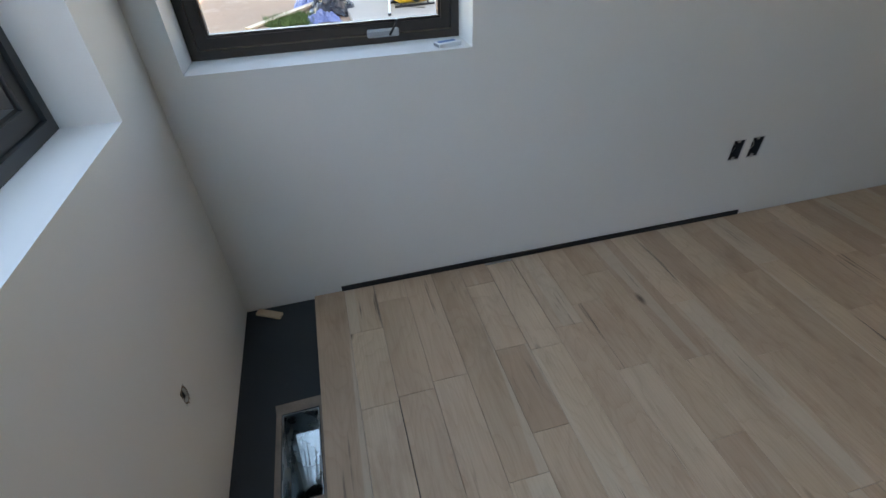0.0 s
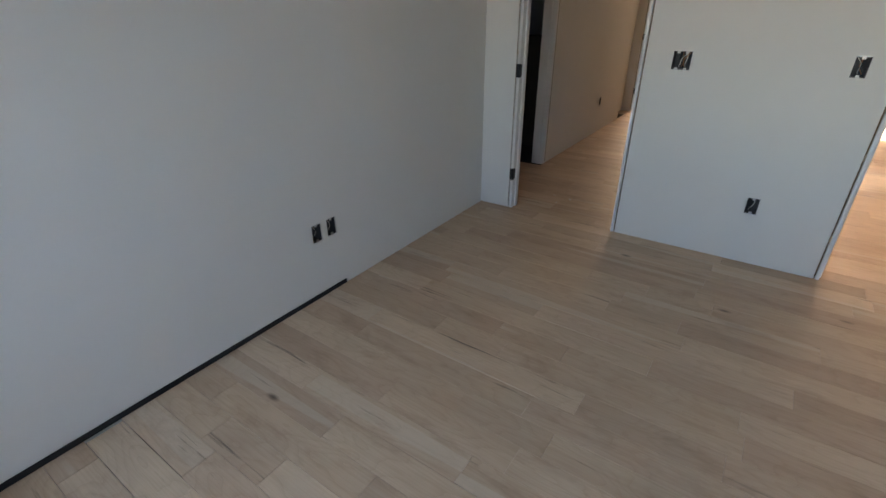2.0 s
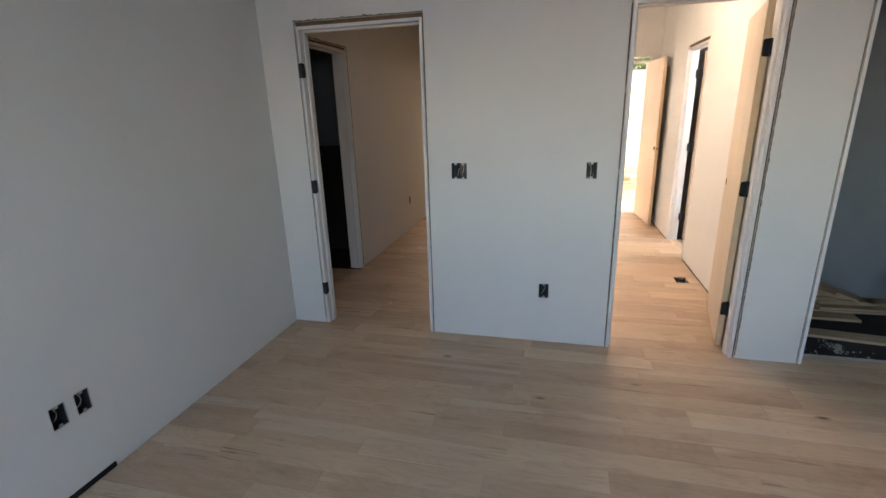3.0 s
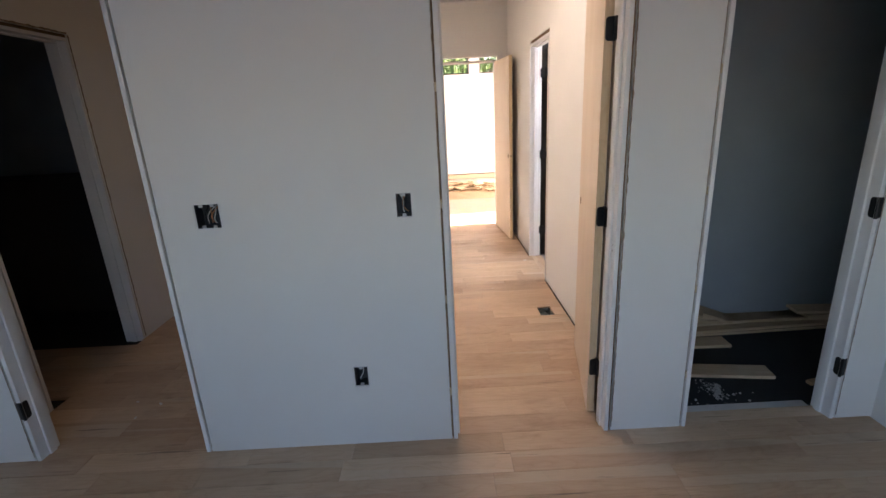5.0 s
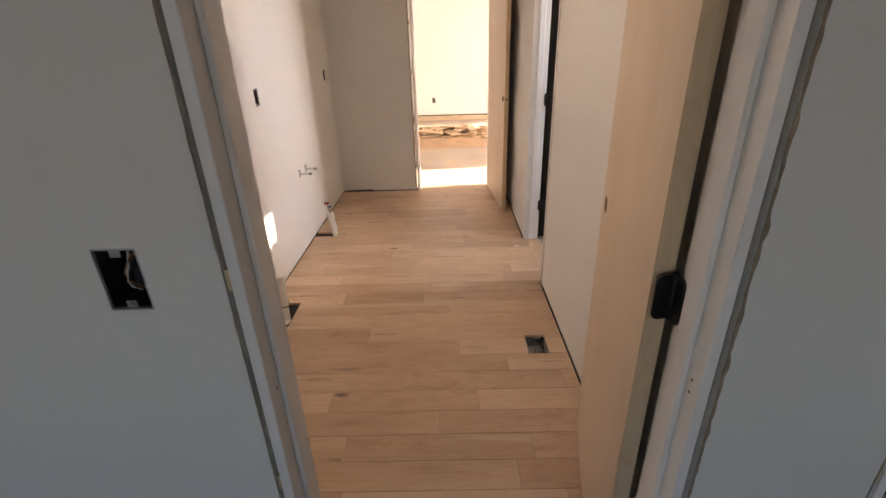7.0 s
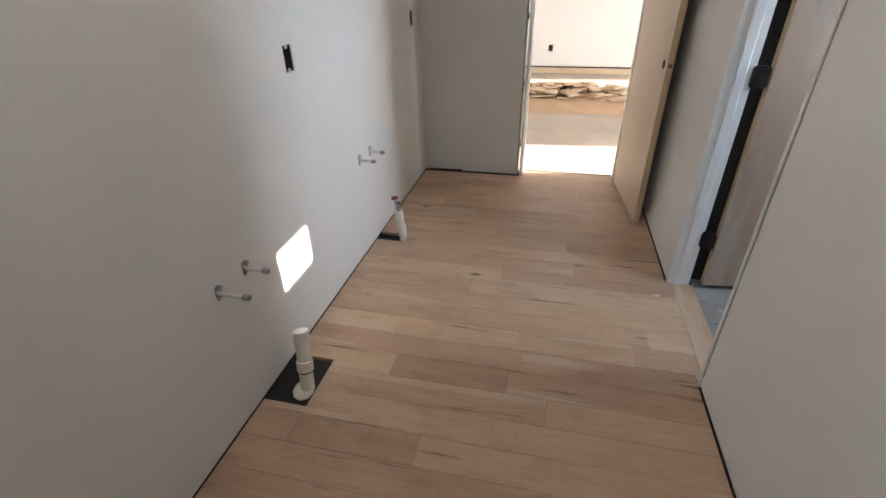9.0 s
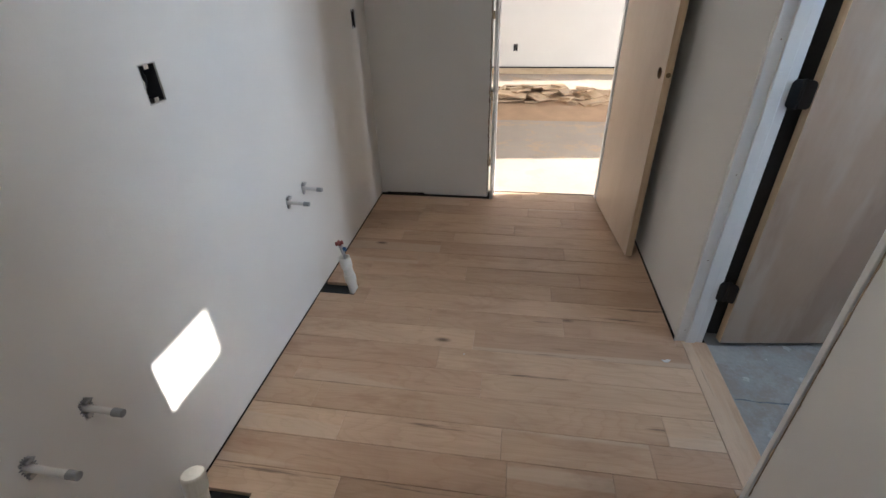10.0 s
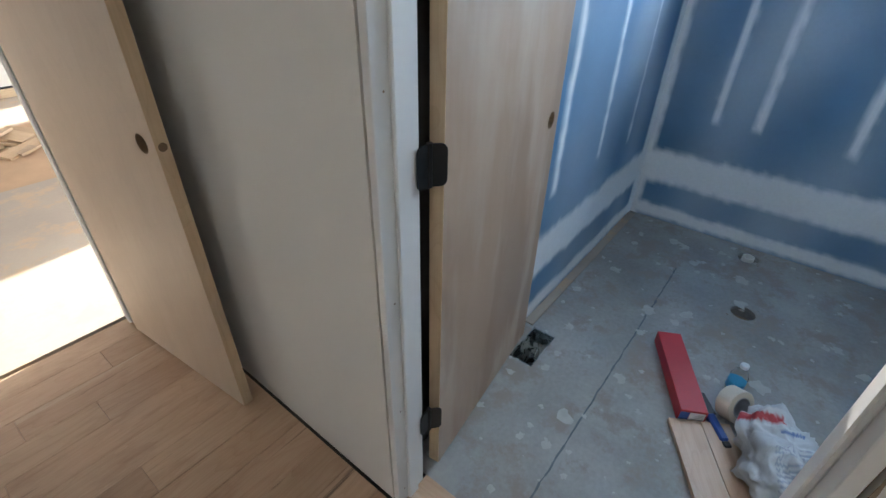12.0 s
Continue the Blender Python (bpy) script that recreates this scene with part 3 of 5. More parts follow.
def leaf(parent, m, width, height, bore_from_hinge, bore_z, label, mat=BIRCH):
    """A flush door with a bored lock hole. Local x runs from the hinge edge to the lock edge, y is the thickness."""
    th, s = 0.0175, 0.036
    u, z, r = bore_from_hinge, bore_z, 0.027
    bm = slab("y", -th, th, 0.0, width, 0.0, height, [(u - s, u + s, z - s, z + s)])
    n = 32
    rings = {}
    for side in (-th, th):
        sq, ci = [], []
        for k in range(n):
            a = 2 * math.pi * k / n
            c, d = math.cos(a), math.sin(a)
            f = s / max(abs(c), abs(d))
            sq.append(bm.verts.new((u + c * f, side, z + d * f)))
            ci.append(bm.verts.new((u + c * r, side, z + d * r)))
        rings[side] = (sq, ci)
        for k in range(n):
            j = (k + 1) % n
            bm.faces.new((sq[k], sq[j], ci[j], ci[k]))
    lo, hi = rings[-th][1], rings[th][1]
    for k in range(n):
        j = (k + 1) % n
        bm.faces.new((lo[k], lo[j], hi[j], hi[k]))
    body = new("door_leaf", mesh_of("door_leaf", bm, mat))
    body.parent = parent
    body.matrix_local = m
    body["label"] = label
    # solid edge bands, and a dark disc for the latch hole's shade
    part("edge_band", boxes(((-0.0012, -th, 0.0), (-0.0002, th, height))), BIRCH_EDGE, body, "raw wood door edge")
    part("edge_band", boxes(((width + 0.0002, -th, 0.0), (width + 0.0012, th, height))), BIRCH_EDGE, body, "raw wood door edge")
    bm = bmesh.new()
    rod(bm, (width + 0.0013, 0, z), (width + 0.0018, 0, z), 0.0115, n=20)
    part("latch_hole", bm, STUD, body, "flat dark disc for the shaded latch hole")
    # dark ring that puts the lock bore's shade into its colour
    bm = bmesh.new()
    ends = [[bm.verts.new((u + math.cos(2 * math.pi * k / n) * q, y, z + math.sin(2 * math.pi * k / n) * q)) for k in range(n)]
            for y, q in ((-th + 0.001, r - 0.0006), (th - 0.001, r - 0.0006), (th - 0.001, r - 0.003), (-th + 0.001, r - 0.003))]
    for i in range(4):
        A, B = ends[i], ends[(i + 1) % 4]
        for k in range(n):
            j = (k + 1) % n
            bm.faces.new((A[k], A[j], B[j], B[k]))
    part("lock_bore", bm, STUD, body, "dark lining for the shaded lock hole")
    return body


def turn(x, y, ang):
    return pose(x, y, 0.012, 0, 0, ang)


# door of doorway 2, folded back into the hall
a2 = math.degrees(math.atan2(4.846 - 4.137, 3.128 - 2.985))
leaf(d2, turn(2.985, 4.139, a2), 0.700, 2.03, 0.640, 0.97, "plain birch veneer flush door")
for z in (0.28, 1.037, 1.80):
    hinge(d2, (2.998, 4.119, z), (0, -1, 0), (-0.98, -0.18, 0))
# bathroom door, swung in
a4 = 7.0
leaf(d4, turn(3.371, 6.7855, a4), 0.700, 2.03, 0.640, 0.955, "birch veneer door with dusty smears, shade put into its tone", BIRCH_SMEARED_SHADED)
for z in (0.280, 1.060, 1.82):
    hinge(d4, (3.330, 6.772, z), (-1, 0, 0), (0.75, -0.66, 0))
# door of the sunny room, swung into the hall
a5 = math.degrees(math.atan2(7.445 - 8.16, 3.115 - 3.045))
leaf(d5, turn(3.047, 8.165, a5), 0.718, 2.05, 0.655, 0.975, "plain pale birch flush door")
for z in (0.28, 1.05, 1.82):
    hinge(d5, (3.047, 8.182, z), (0, 1, 0), (1, 0, 0))
# near-black strip added as the shade in the gap behind the bathroom door
solid("framing_post", boxes(((3.308, 6.868, -0.02), (3.53, 6.902, H - 0.01))), DARKBOARD_AND_SHADE, "dark strip standing in for the shade behind the door", "framing", kind="structure")
for (x, y, z), w in (((2.3002, 4.025, 0.93), (1, 0, 0)), ((2.3002, 4.108, 0.72), (1, 0, 0)), ((2.3002, 4.03, 0.45), (1, 0, 0)), ((2.3002, 4.03, 1.62), (1, 0, 0)),
                     ((3.0068, 4.022, 0.93), (-1, 0, 0)), ((3.0068, 4.022, 0.905), (-1, 0, 0)), ((3.0068, 4.03, 1.5), (-1, 0, 0))):
    bm = bmesh.new()
    rod(bm, (x, y, z), (x + 0.0006 * w[0], y, z), 0.0032, n=8)
    part("nail_hole", bm, CORE, d2, "small brown nail hole")
for z in (0.06, 0.42, 0.78, 1.22, 1.60):
    bm = bmesh.new()
    rod(bm, (3.222, 6.7768, z), (3.222, 6.7762, z), 0.0022, n=8)
    part("nail_hole", bm, CORE, d4, "small brown nail hole")
# ---------- windows ----------
def window(name, axis, face, out, u0, u1, z0, z1, mat, label, crank=None, rim=0.030, sash=0.038):
    """A casement set deep in its opening: outer frame, sash, glazing bead and pane, stepping back to the glass."""
    root = thing(name, pose(0, 0, 0), label, "window", kind="structure")

    def ring(nm, d0, d1, inset, width, m=mat, lab=""):
        a = sorted((face + out * d0, face + out * d1))
        q = (u0 + inset + width, u1 - inset - width, z0 + inset + width, z1 - inset - width)
        bm = slab(axis, a[0], a[1], u0 + inset, u1 - inset, z0 + inset, z1 - inset, [q])
        bmesh.ops.bevel(bm, geom=[e for e in bm.edges if len(e.link_faces) == 2 and e.calc_face_angle(0) > 1.0], offset=0.002, segments=1, affect="EDGES")
        return part(nm, bm, m, root, lab)

    ring("outer_frame", 0.0, 0.085, 0.001, rim)
    ring("sash", 0.010, 0.075, rim + 0.004, sash)
    ring("glazing_bead", 0.020, 0.045, rim + sash + 0.0042, 0.008)
    g = rim + sash + 0.006
    a = sorted((face + out * 0.040, face + out * 0.043))
    pane = part("pane", slab(axis, a[0], a[1], u0 + g, u1 - g, z0 + g, z1 - g), GLASS, root, "clear window glass")
    pane.visible_shadow = False
    if crank:
        u, z = crank
        x = face + 0.004
        bm = boxes(((x - 0.006, u - 0.055, z - 0.013), (x + 0.010, u + 0.055, z + 0.013)), bevel=0.004)
        cover = part("crank_cover", bm, ZINC, root, "brushed metal crank cover")
        bm = boxes(((x + 0.0102, u - 0.048, z - 0.006), (x + 0.0125, u + 0.03, z + 0.006)), bevel=0.001)
        part("fold_handle", bm, GREY_PLASTIC, cover, "folded grey crank handle")
        bm = bmesh.new()
        tube(bm, [(x + 0.012, u + 0.022, z - 0.006), (x + 0.026, u + 0.034, z + 0.018), (x + 0.034, u + 0.045, z + 0.045)], 0.004, 8)
        part("crank_arm", bm, BLACK_METAL, cover, "black crank arm")
    return root


window("window_1", "x", -0.155, -1, 0.09, 0.987, 0.95, 2.2, BRONZE, "dark bronze casement window in a white reveal", crank=(0.715, 0.985), rim=0.026, sash=0.032)
window("window_2", "y", -0.135, -1, 0.306, 3.5, 0.945, 2.2, CHARCOAL, "charcoal casement window in a white reveal")
window("window_3", "y", 12.9, 1, 1.0, 3.07, 2.26, 2.90, CHARCOAL, "high strip window with a thin dark frame", rim=0.015, sash=0.012)
window("window_4", "y", 12.9, 1, 3.29, 5.2, 2.26, 2.90, CHARCOAL, "high strip window with a thin dark frame", rim=0.015, sash=0.012)
# unseen roof pane, invented to go with the hall's added lamp
roof_light_pane = part("pane", slab("z", 2.872, 2.878, 1.98, 2.72, 4.78, 5.82), GLASS, thing("added_roof_light", pose(0, 0, 0), "made-up flat glass roof window, added to light the hall", "window", kind="structure"), "clear window glass")
roof_light_pane.visible_shadow = False
window("window_5", "x", 5.66, 1, 5.60, 6.59, 1.795, 2.06, CHARCOAL, "narrow high bathroom window", rim=0.008, sash=0.008)
window("window_6", "x", 7.08, 1, 8.45, 9.54, 0.0, 2.1, CHARCOAL, "tall glass door panel", rim=0.03, sash=0.04)
window("window_7", "x", 7.08, 1, 12.02, 12.79, 0.0, 2.1, CHARCOAL, "tall glass door panel", rim=0.03, sash=0.04)

# a small card box left on the sill
cardbox = thing("card_box", pose(-0.048, 0.915, 0.9505, 0, 0, 14), "small white and teal card box on the window sill", "box")
part("sleeve", boxes(((-0.020, -0.042, 0.0), (0.020, 0.042, 0.013)), bevel=0.001), WHITE_CARD, cardbox)
part("tray", boxes(((-0.018, -0.044, 0.002), (0.018, -0.0422, 0.011))), GREY_PLASTIC, cardbox, "dark inner tray")
part("printed_bar", boxes(((-0.014, -0.034, 0.0131), (0.006, 0.030, 0.0136))), BLUE_VALVE, cardbox, "pale blue print")

# ---------- floor trim ----------
solid("trim_strip", boxes(((0.0015, 0.403, 0.0005), (0.0105, 2.432, 0.024)), bevel=0.0008), BLACK_FOAM_AND_SHADE, "black plastic expansion strip at the wall foot", "trim", kind="structure")


def ragged(name, parent, axis, a, u, z0, z1, wide, mat, seed, label, along="z"):
    """A torn edge: a thin uneven strip of bared material along a board's cut."""
    bm = bmesh.new()
    n = int(abs(z1 - z0) / 0.012) + 1
    left, right = [], []
    for k in range(n + 1):
        s = z0 + (z1 - z0) * k / n
        w1 = wide * (0.5 + 1.1 * abs(noise.noise(Vector((s * 21, seed, 0)))) + 0.5 * abs(noise.noise(Vector((s * 90, seed, 3)))))
        w0 = wide * 0.25 * noise.noise(Vector((s * 40, seed, 7)))
        lo, hi = (u - w0, s), (u + w1, s)
        if along != "z":
            lo, hi = lo[::-1], hi[::-1]
        left.append(bm.verts.new(bent(axis, a, *lo)))
        right.append(bm.verts.new(bent(axis, a, *hi)))
    for k in range(n):
        bm.faces.new((left[k], right[k], right[k + 1], left[k + 1]))
    ext = bmesh.ops.extrude_face_region(bm, geom=bm.faces[:])
    d = Vector(bent(axis, 0.0012, 0, 0))
    bmesh.ops.translate(bm, verts=[v for v in ext["geom"] if isinstance(v, bmesh.types.BMVert)], vec=d)
    return part(name, bm, mat, parent, label)


ragged("torn_edge", d4, "x", 3.1985, 6.0378, 0.05, 1.9, -0.005, CORE, 1.0, "torn brown board edge")
ragged("torn_edge", d2, "y", 3.9985, 3.0382, 0.02, 2.08, 0.007, CORE, 2.0, "torn brown board edge")
ragged("torn_edge", d2, "y", 3.9985, 2.2728, 0.02, 2.08, -0.0025, CORE, 3.0, "torn brown board edge")
ragged("torn_edge", d3, "y", 3.9985, 3.3748, 0.02, 2.07, -0.003, CORE, 4.0, "torn brown board edge")
ragged("torn_edge", d3, "y", 3.9985, 4.1302, 0.02, 2.07, 0.004, CORE, 5.0, "torn brown board edge")
ragged("torn_edge", d1, "y", 3.9985, 1.1102, 0.02, 2.07, 0.002, CORE, 6.0, "torn brown board edge")
ragged("torn_edge", d1, "y", 3.9985, 2.0885, 0.25, 1.11, 0.010, CORE, 7.0, "torn brown board edge", along="u")
ragged("torn_edge", d2, "y", 3.9985, 2.0885, 2.273, 3.038, 0.009, CORE, 8.0, "torn brown board edge", along="u")
ragged("torn_edge", d6, "x", 0.0003, 5.3052, 0.01, 2.09, 0.011, CORE, 12.0, "torn brown board edge")
ragged("torn_edge", d6, "x", 0.0003, 2.0955, 4.40, 5.305, 0.012, CORE, 13.0, "torn brown board edge", along="u")
ragged("torn_edge", d1, "y", 3.9985, 0.2578, 0.02, 2.08, -0.005, CORE, 14.0, "torn brown board edge")
ragged("torn_edge", d5, "y", 8.1885, 2.2675, 0.02, 2.13, -0.007, CORE, 9.0, "torn brown board edge")
ragged("torn_foot", d5, "y", 8.1885, 0.0, 1.52, 1.80, 0.013, FELT, 10.0, "dark gap under the torn board foot", along="u")

# ---------- electrical boxes ----------
def device_box(axis, face, inward, u, z, w, h, label, wires=2, seed=0):
    """An open device box sunk in the wall: shell, plaster ring with ears, curled wires."""
    rnd = random.Random(seed)
    root = thing("outlet_box", pose(*bent(axis, face, u, z)), label, "outlet box", group="open electrical boxes")
    w2, h2, dp, t = w / 2 - 0.001, h / 2 - 0.001, 0.062, 0.002

    def P(a, du, dz):
        return bent(axis, inward * a, du, dz)

    def add(bm, a0, a1, d0, d1, e0, e1, bev=0.0):
        lo, hi = P(a0, d0, e0), P(a1, d1, e1)
        box(bm, [min(p, q) for p, q in zip(lo, hi)], [max(p, q) for p, q in zip(lo, hi)], bev)

    bm = bmesh.new()
    add(bm, 0.003, dp, -w2, -w2 + t, -h2, h2)
    add(bm, 0.003, dp, w2 - t, w2, -h2, h2)
    add(bm, 0.003, dp, -w2 + t, w2 - t, -h2, -h2 + t)
    add(bm, 0.003, dp, -w2 + t, w2 - t, h2 - t, h2)
    add(bm, dp - t, dp, -w2 + t, w2 - t, -h2 + t, h2 - t)
    part("box", bm, BOX_PLASTIC_AND_SHADE, root)
    bm = bmesh.new()
    r = 0.0028
    for d0, d1, e0, e1 in ((-w2 - r, -w2, -h2 - r, h2 + r), (w2, w2 + r, -h2 - r, h2 + r), (-w2, w2, -h2 - r, -h2), (-w2, w2, h2, h2 + r)):
        add(bm, -0.0008, 0.001, d0 + 0.001 * rnd.random(), d1, e0, e1)
    part("plaster_rim", bm, ZINC if w < 0.09 else MUD, root, "chipped pale rim")
    gangs = 1 if w < 0.09 else 2
    for g in range(gangs):
        c = (g - (gangs - 1) / 2) * 0.046
        for s in (-1, 1):
            bm = bmesh.new()
            add(bm, 0.002, 0.004, c - 0.008, c + 0.008, s * h2 - (0.012 if s > 0 else 0), s * h2 + (0.012 if s < 0 else 0))
            ear = part("ear", bm, ZINC, root, "zinc screw ear")
            bm = bmesh.new()
            rod(bm, P(0.0019, c, s * (h2 - 0.007)), P(0.0005, c, s * (h2 - 0.007)), 0.0028, n=8)
            part("screw", bm, ZINC, ear)
    for k in range(wires * gangs):
        pts = []
        x0, x1 = rnd.uniform(-0.6, 0.6) * w2, rnd.uniform(-0.6, 0.6) * w2
        for i in range(7):
            f = i / 6
            pts.append(P(0.055 - 0.040 * math.sin(f * 2.6), x0 + (x1 - x0) * f + 0.008 * math.sin(5 * f + k), h2 * (0.8 - 1.5 * f)))
        part("wire", tube(bmesh.new(), pts, 0.0023, 6), (WIRE, TOOL_BLACK, COPPER)[k % 3], root, "loose curled wire")
    return root


for i, (u, z) in enumerate(OUT_SIDE):
    device_box("x", 0.0, -1, u, z, *BOX, "open dark outlet box with wires, low on the wall", seed=i)
device_box("y", T0, 1, 1.313, 1.153, 0.100, 0.102, "wide open switch box with loose wires", 3, 5)
device_box("y", T0, 1, 2.122, 1.158, *BOX, "open switch box beside a doorway", 3, 6)
device_box("y", T0, 1, 1.868, 0.368, *BOX, "open dark outlet box with wires, low on the wall", 2, 7)
device_box("x", 1.48, -1, 6.258, 1.182, *BOX, "open dark switch box on the vanity wall", 2, 8)
device_box("x", 1.48, -1, 7.956, 1.193, *BOX, "open dark switch box on the vanity wall", 2, 9)
device_box("x", 0.0, -1, 6.95, 0.376, *BOX, "open outlet box low on the corridor wall", 2, 10)
device_box("y", 12.8, 1, 2.375, 0.38, *BOX, "open outlet box on the sunlit wall", 2, 11)
# torn cable hole by the back window
stub = thing("cable_hole", pose(0.69, 0.0, 0.364), "ragged hole with a cable end in the wall", "wall hole")
# dark backing and lining put the hole's shade into their colour
part("backing", boxes(((-0.0178, -0.06, -0.0258), (0.0178, -0.055, 0.0258))), BOX_PLASTIC_AND_SHADE, stub)
part("cavity", boxes(((-0.0178, -0.0545, -0.0258), (-0.0166, -0.010, 0.0258)), ((0.0166, -0.0545, -0.0258), (0.0178, -0.010, 0.0258)),
                     ((-0.0164, -0.0545, -0.0258), (0.0164, -0.010, -0.0246)), ((-0.0164, -0.0545, 0.0246), (0.0164, -0.010, 0.0258))), BOX_PLASTIC_AND_SHADE, stub, "dark lining for the shaded wall cavity")
bm = bmesh.new()
tube(bm, [(0.0, -0.05, 0.012), (0.003, -0.02, -0.004), (0.001, -0.008, -0.014)], 0.003, 8)
part("cable", bm, WIRE, stub, "pale cable end")
bm = bmesh.new()
for k in range(22):
    a = 2 * math.pi * k / 22
    rr = 1.0 + 0.25 * noise.noise(Vector((k * 0.9, 2, 1)))
    p, q = Vector((0.0160 * math.cos(a), 0, 0.0240 * math.sin(a))), Vector((0.019 * rr * math.cos(a), 0, 0.029 * rr * math.sin(a)))
    rod(bm, p, q, 0.0022, 0.0012, n=5)
part("torn_paper", bm, CORE, stub, "torn brown edge")


# ---------- floor registers ----------
def duct(x0, x1, y0, y1, top, label, seed, depth=0.30):
    """An open register boot: folded sheet-metal walls that narrow to a round pipe."""
    root = thing("floor_duct", pose((x0 + x1) / 2, (y0 + y1) / 2, top), label, "floor duct", group="open floor ducts")
    w, h = (x1 - x0) / 2 - 0.003, (y1 - y0) / 2 - 0.003
    bm = bmesh.new()
    n = 24
    rim, mid, low = [], [], []
    r = min(w, h) * 0.62
    for k in range(n):
        a = 2 * math.pi * (k + 0.5) / n
        c, s = math.cos(a), math.sin(a)
        f = 1 / max(abs(c), abs(s))
        rim.append(bm.verts.new((w * c * f, h * s * f, -0.006)))
        mid.append(bm.verts.new((w * c * f * 0.97, h * s * f * 0.97, -depth * 0.35)))
        low.append(bm.verts.new((r * c + w * 0.25, r * s, -depth * 0.62)))
    end = [bm.verts.new(v.co + Vector((0.02, 0, -depth * 0.4))) for v in low]
    for A, B in ((rim, mid), (mid, low), (low, end)):
        for k in range(n):
            j = (k + 1) % n
            bm.faces.new((A[k], A[j], B[j], B[k]))
    # a dark disc shuts the pipe and paints the shade of its depth
    mouth = bmesh.new()
    mouth.faces.new([mouth.verts.new(v.co) for v in end])
    part("pipe_mouth", mouth, BOX_PLASTIC_AND_SHADE, root, "dark disc standing in for the pipe's shaded depth")
    part("boot", bm, GALV, root, "shiny galvanised sheet metal", smooth=False)
    bm = bmesh.new()
    for lo, hi in (((-w - 0.002, -h - 0.002, -0.012), (-w + 0.002, h + 0.002, -0.001)), ((w - 0.002, -h - 0.002, -0.012), (w + 0.002, h + 0.002, -0.001)),
                   ((-w + 0.002, -h - 0.002, -0.012), (w - 0.002, -h + 0.001, -0.001)), ((-w + 0.002, h - 0.001, -0.012), (w - 0.002, h + 0.002, -0.001))):
        box(bm, lo, hi)
    part("rim", bm, GALV, root)
    return root


duct(*ROOM_VENT, -0.02, "open galvanised duct in the black underlay", 1, 0.34)
duct(*HALL_VENT, -0.012, "open galvanised duct cut into the oak floor", 2, 0.17)
duct(*BATH_VENT, -0.02, "open galvanised duct in the cement board", 3, 0.2)
# bare subfloor shown where the underlay is cut back round the bedroom duct
bm = slab("z", -0.0195, -0.0185, 0.50, 0.872, 0.128, 0.281, [(0.543, 0.852, 0.148, 0.274)])
for v in bm.verts:
    v.co.x += 0.012 * noise.noise(v.co * 31)
    v.co.y += 0.008 * noise.noise(v.co * 27) * (1 if v.co.y < 0.14 else 0)
solid("bare_patch", bm, CUT_EDGE, "bare subfloor where the underlay is cut back", "floor", kind="structure")
chip = solid("wood_offcut", boxes(((-0.055, -0.016, 0), (0.055, 0.016, 0.012)), bevel=0.001), OFFCUT, "small pale wood offcut in the floor's corner", "offcut",
             pose(0.045, 0.095, -0.0195, 0, 0, 62))


# ---------- plumbing on the vanity wall ----------
def drain(x, y, lean, label):
    root = thing("drain_pipe", pose(x, y, -0.02, lean[0], lean[1], 0), label, "pipe")
    part("pipe", lathe(bmesh.new(), [(0.0285, 0.0), (0.0285, 0.225)], 24), PVC, root, smooth=False)
    part("cap", lathe(bmesh.new(), [(0.0315, 0.205), (0.0328, 0.210), (0.0328, 0.257), (0.030, 0.263), (0.012, 0.2655)], 24), PVC, root, "domed white pipe cap")
    part("coupling", lathe(bmesh.new(), [(0.0315, 0.085), (0.0335, 0.088), (0.0335, 0.128), (0.0315, 0.131)], 24), PVC, root, "wider pipe coupling")
    part("seal_ring", lathe(bmesh.new(), [(0.0302, 0.079), (0.0302, 0.0845)], 24), TOOL_BLACK, root, "dark joint line")
    return root


drain(1.624, 5.706, (-15, -5), "capped white drain pipe rising from the floor cutout")
flange = solid("pipe_sleeve", lathe(bmesh.new(), [(0.034, 0.0), (0.046, 0.001), (0.042, 0.006), (0.030, 0.010)], 9), PVC, "broken white collar at the pipe's foot", "pipe sleeve",
               pose(1.612, 5.692, -0.0195, 0, 0, 20) @ Matrix.Diagonal((1.0, 1.25, 1.0, 1)))
vp = thing("valve_pipe", pose(1.648, 6.983, -0.02, 0, -7, 0) @ Matrix.Diagonal((1, 1, 1.14, 1)), "white drain pipe with a small valve stuck in its mouth", "pipe")
part("pipe", lathe(bmesh.new(), [(0.0245, 0.0), (0.0245, 0.13), (0.021, 0.1305), (0.021, 0.10)], 24), PVC, vp)
part("coupling", lathe(bmesh.new(), [(0.0275, 0.055), (0.029, 0.058), (0.029, 0.095), (0.0275, 0.098)], 24), PVC, vp, "wider pipe coupling")
part("socket", lathe(bmesh.new(), [(0.0275, 0.135), (0.029, 0.138), (0.029, 0.185), (0.022, 0.186), (0.022, 0.150)], 24), PVC, vp, "open pipe socket")
bm = bmesh.new()
tube(bm, [(0, 0, 0.14), (0.002, 0, 0.20), (-0.004, 0, 0.25)], 0.009, 10)
stem = part("stem", bm, ZINC, vp, "dull metal valve stem")
bm = bmesh.new()
for k in range(6):
    a = math.pi * k / 3
    rod(bm, (-0.005, 0, 0.256), (-0.005 + 0.020 * math.cos(a), 0.020 * math.sin(a), 0.258), 0.0055, 0.007, n=8)
part("wheel", bm, RED_VALVE, stem, "faded red hand wheel")
part("tag", boxes(((0.006, -0.006, 0.218), (0.022, 0.006, 0.236)), bevel=0.002), BLUE_VALVE, stem, "blue plastic tab")


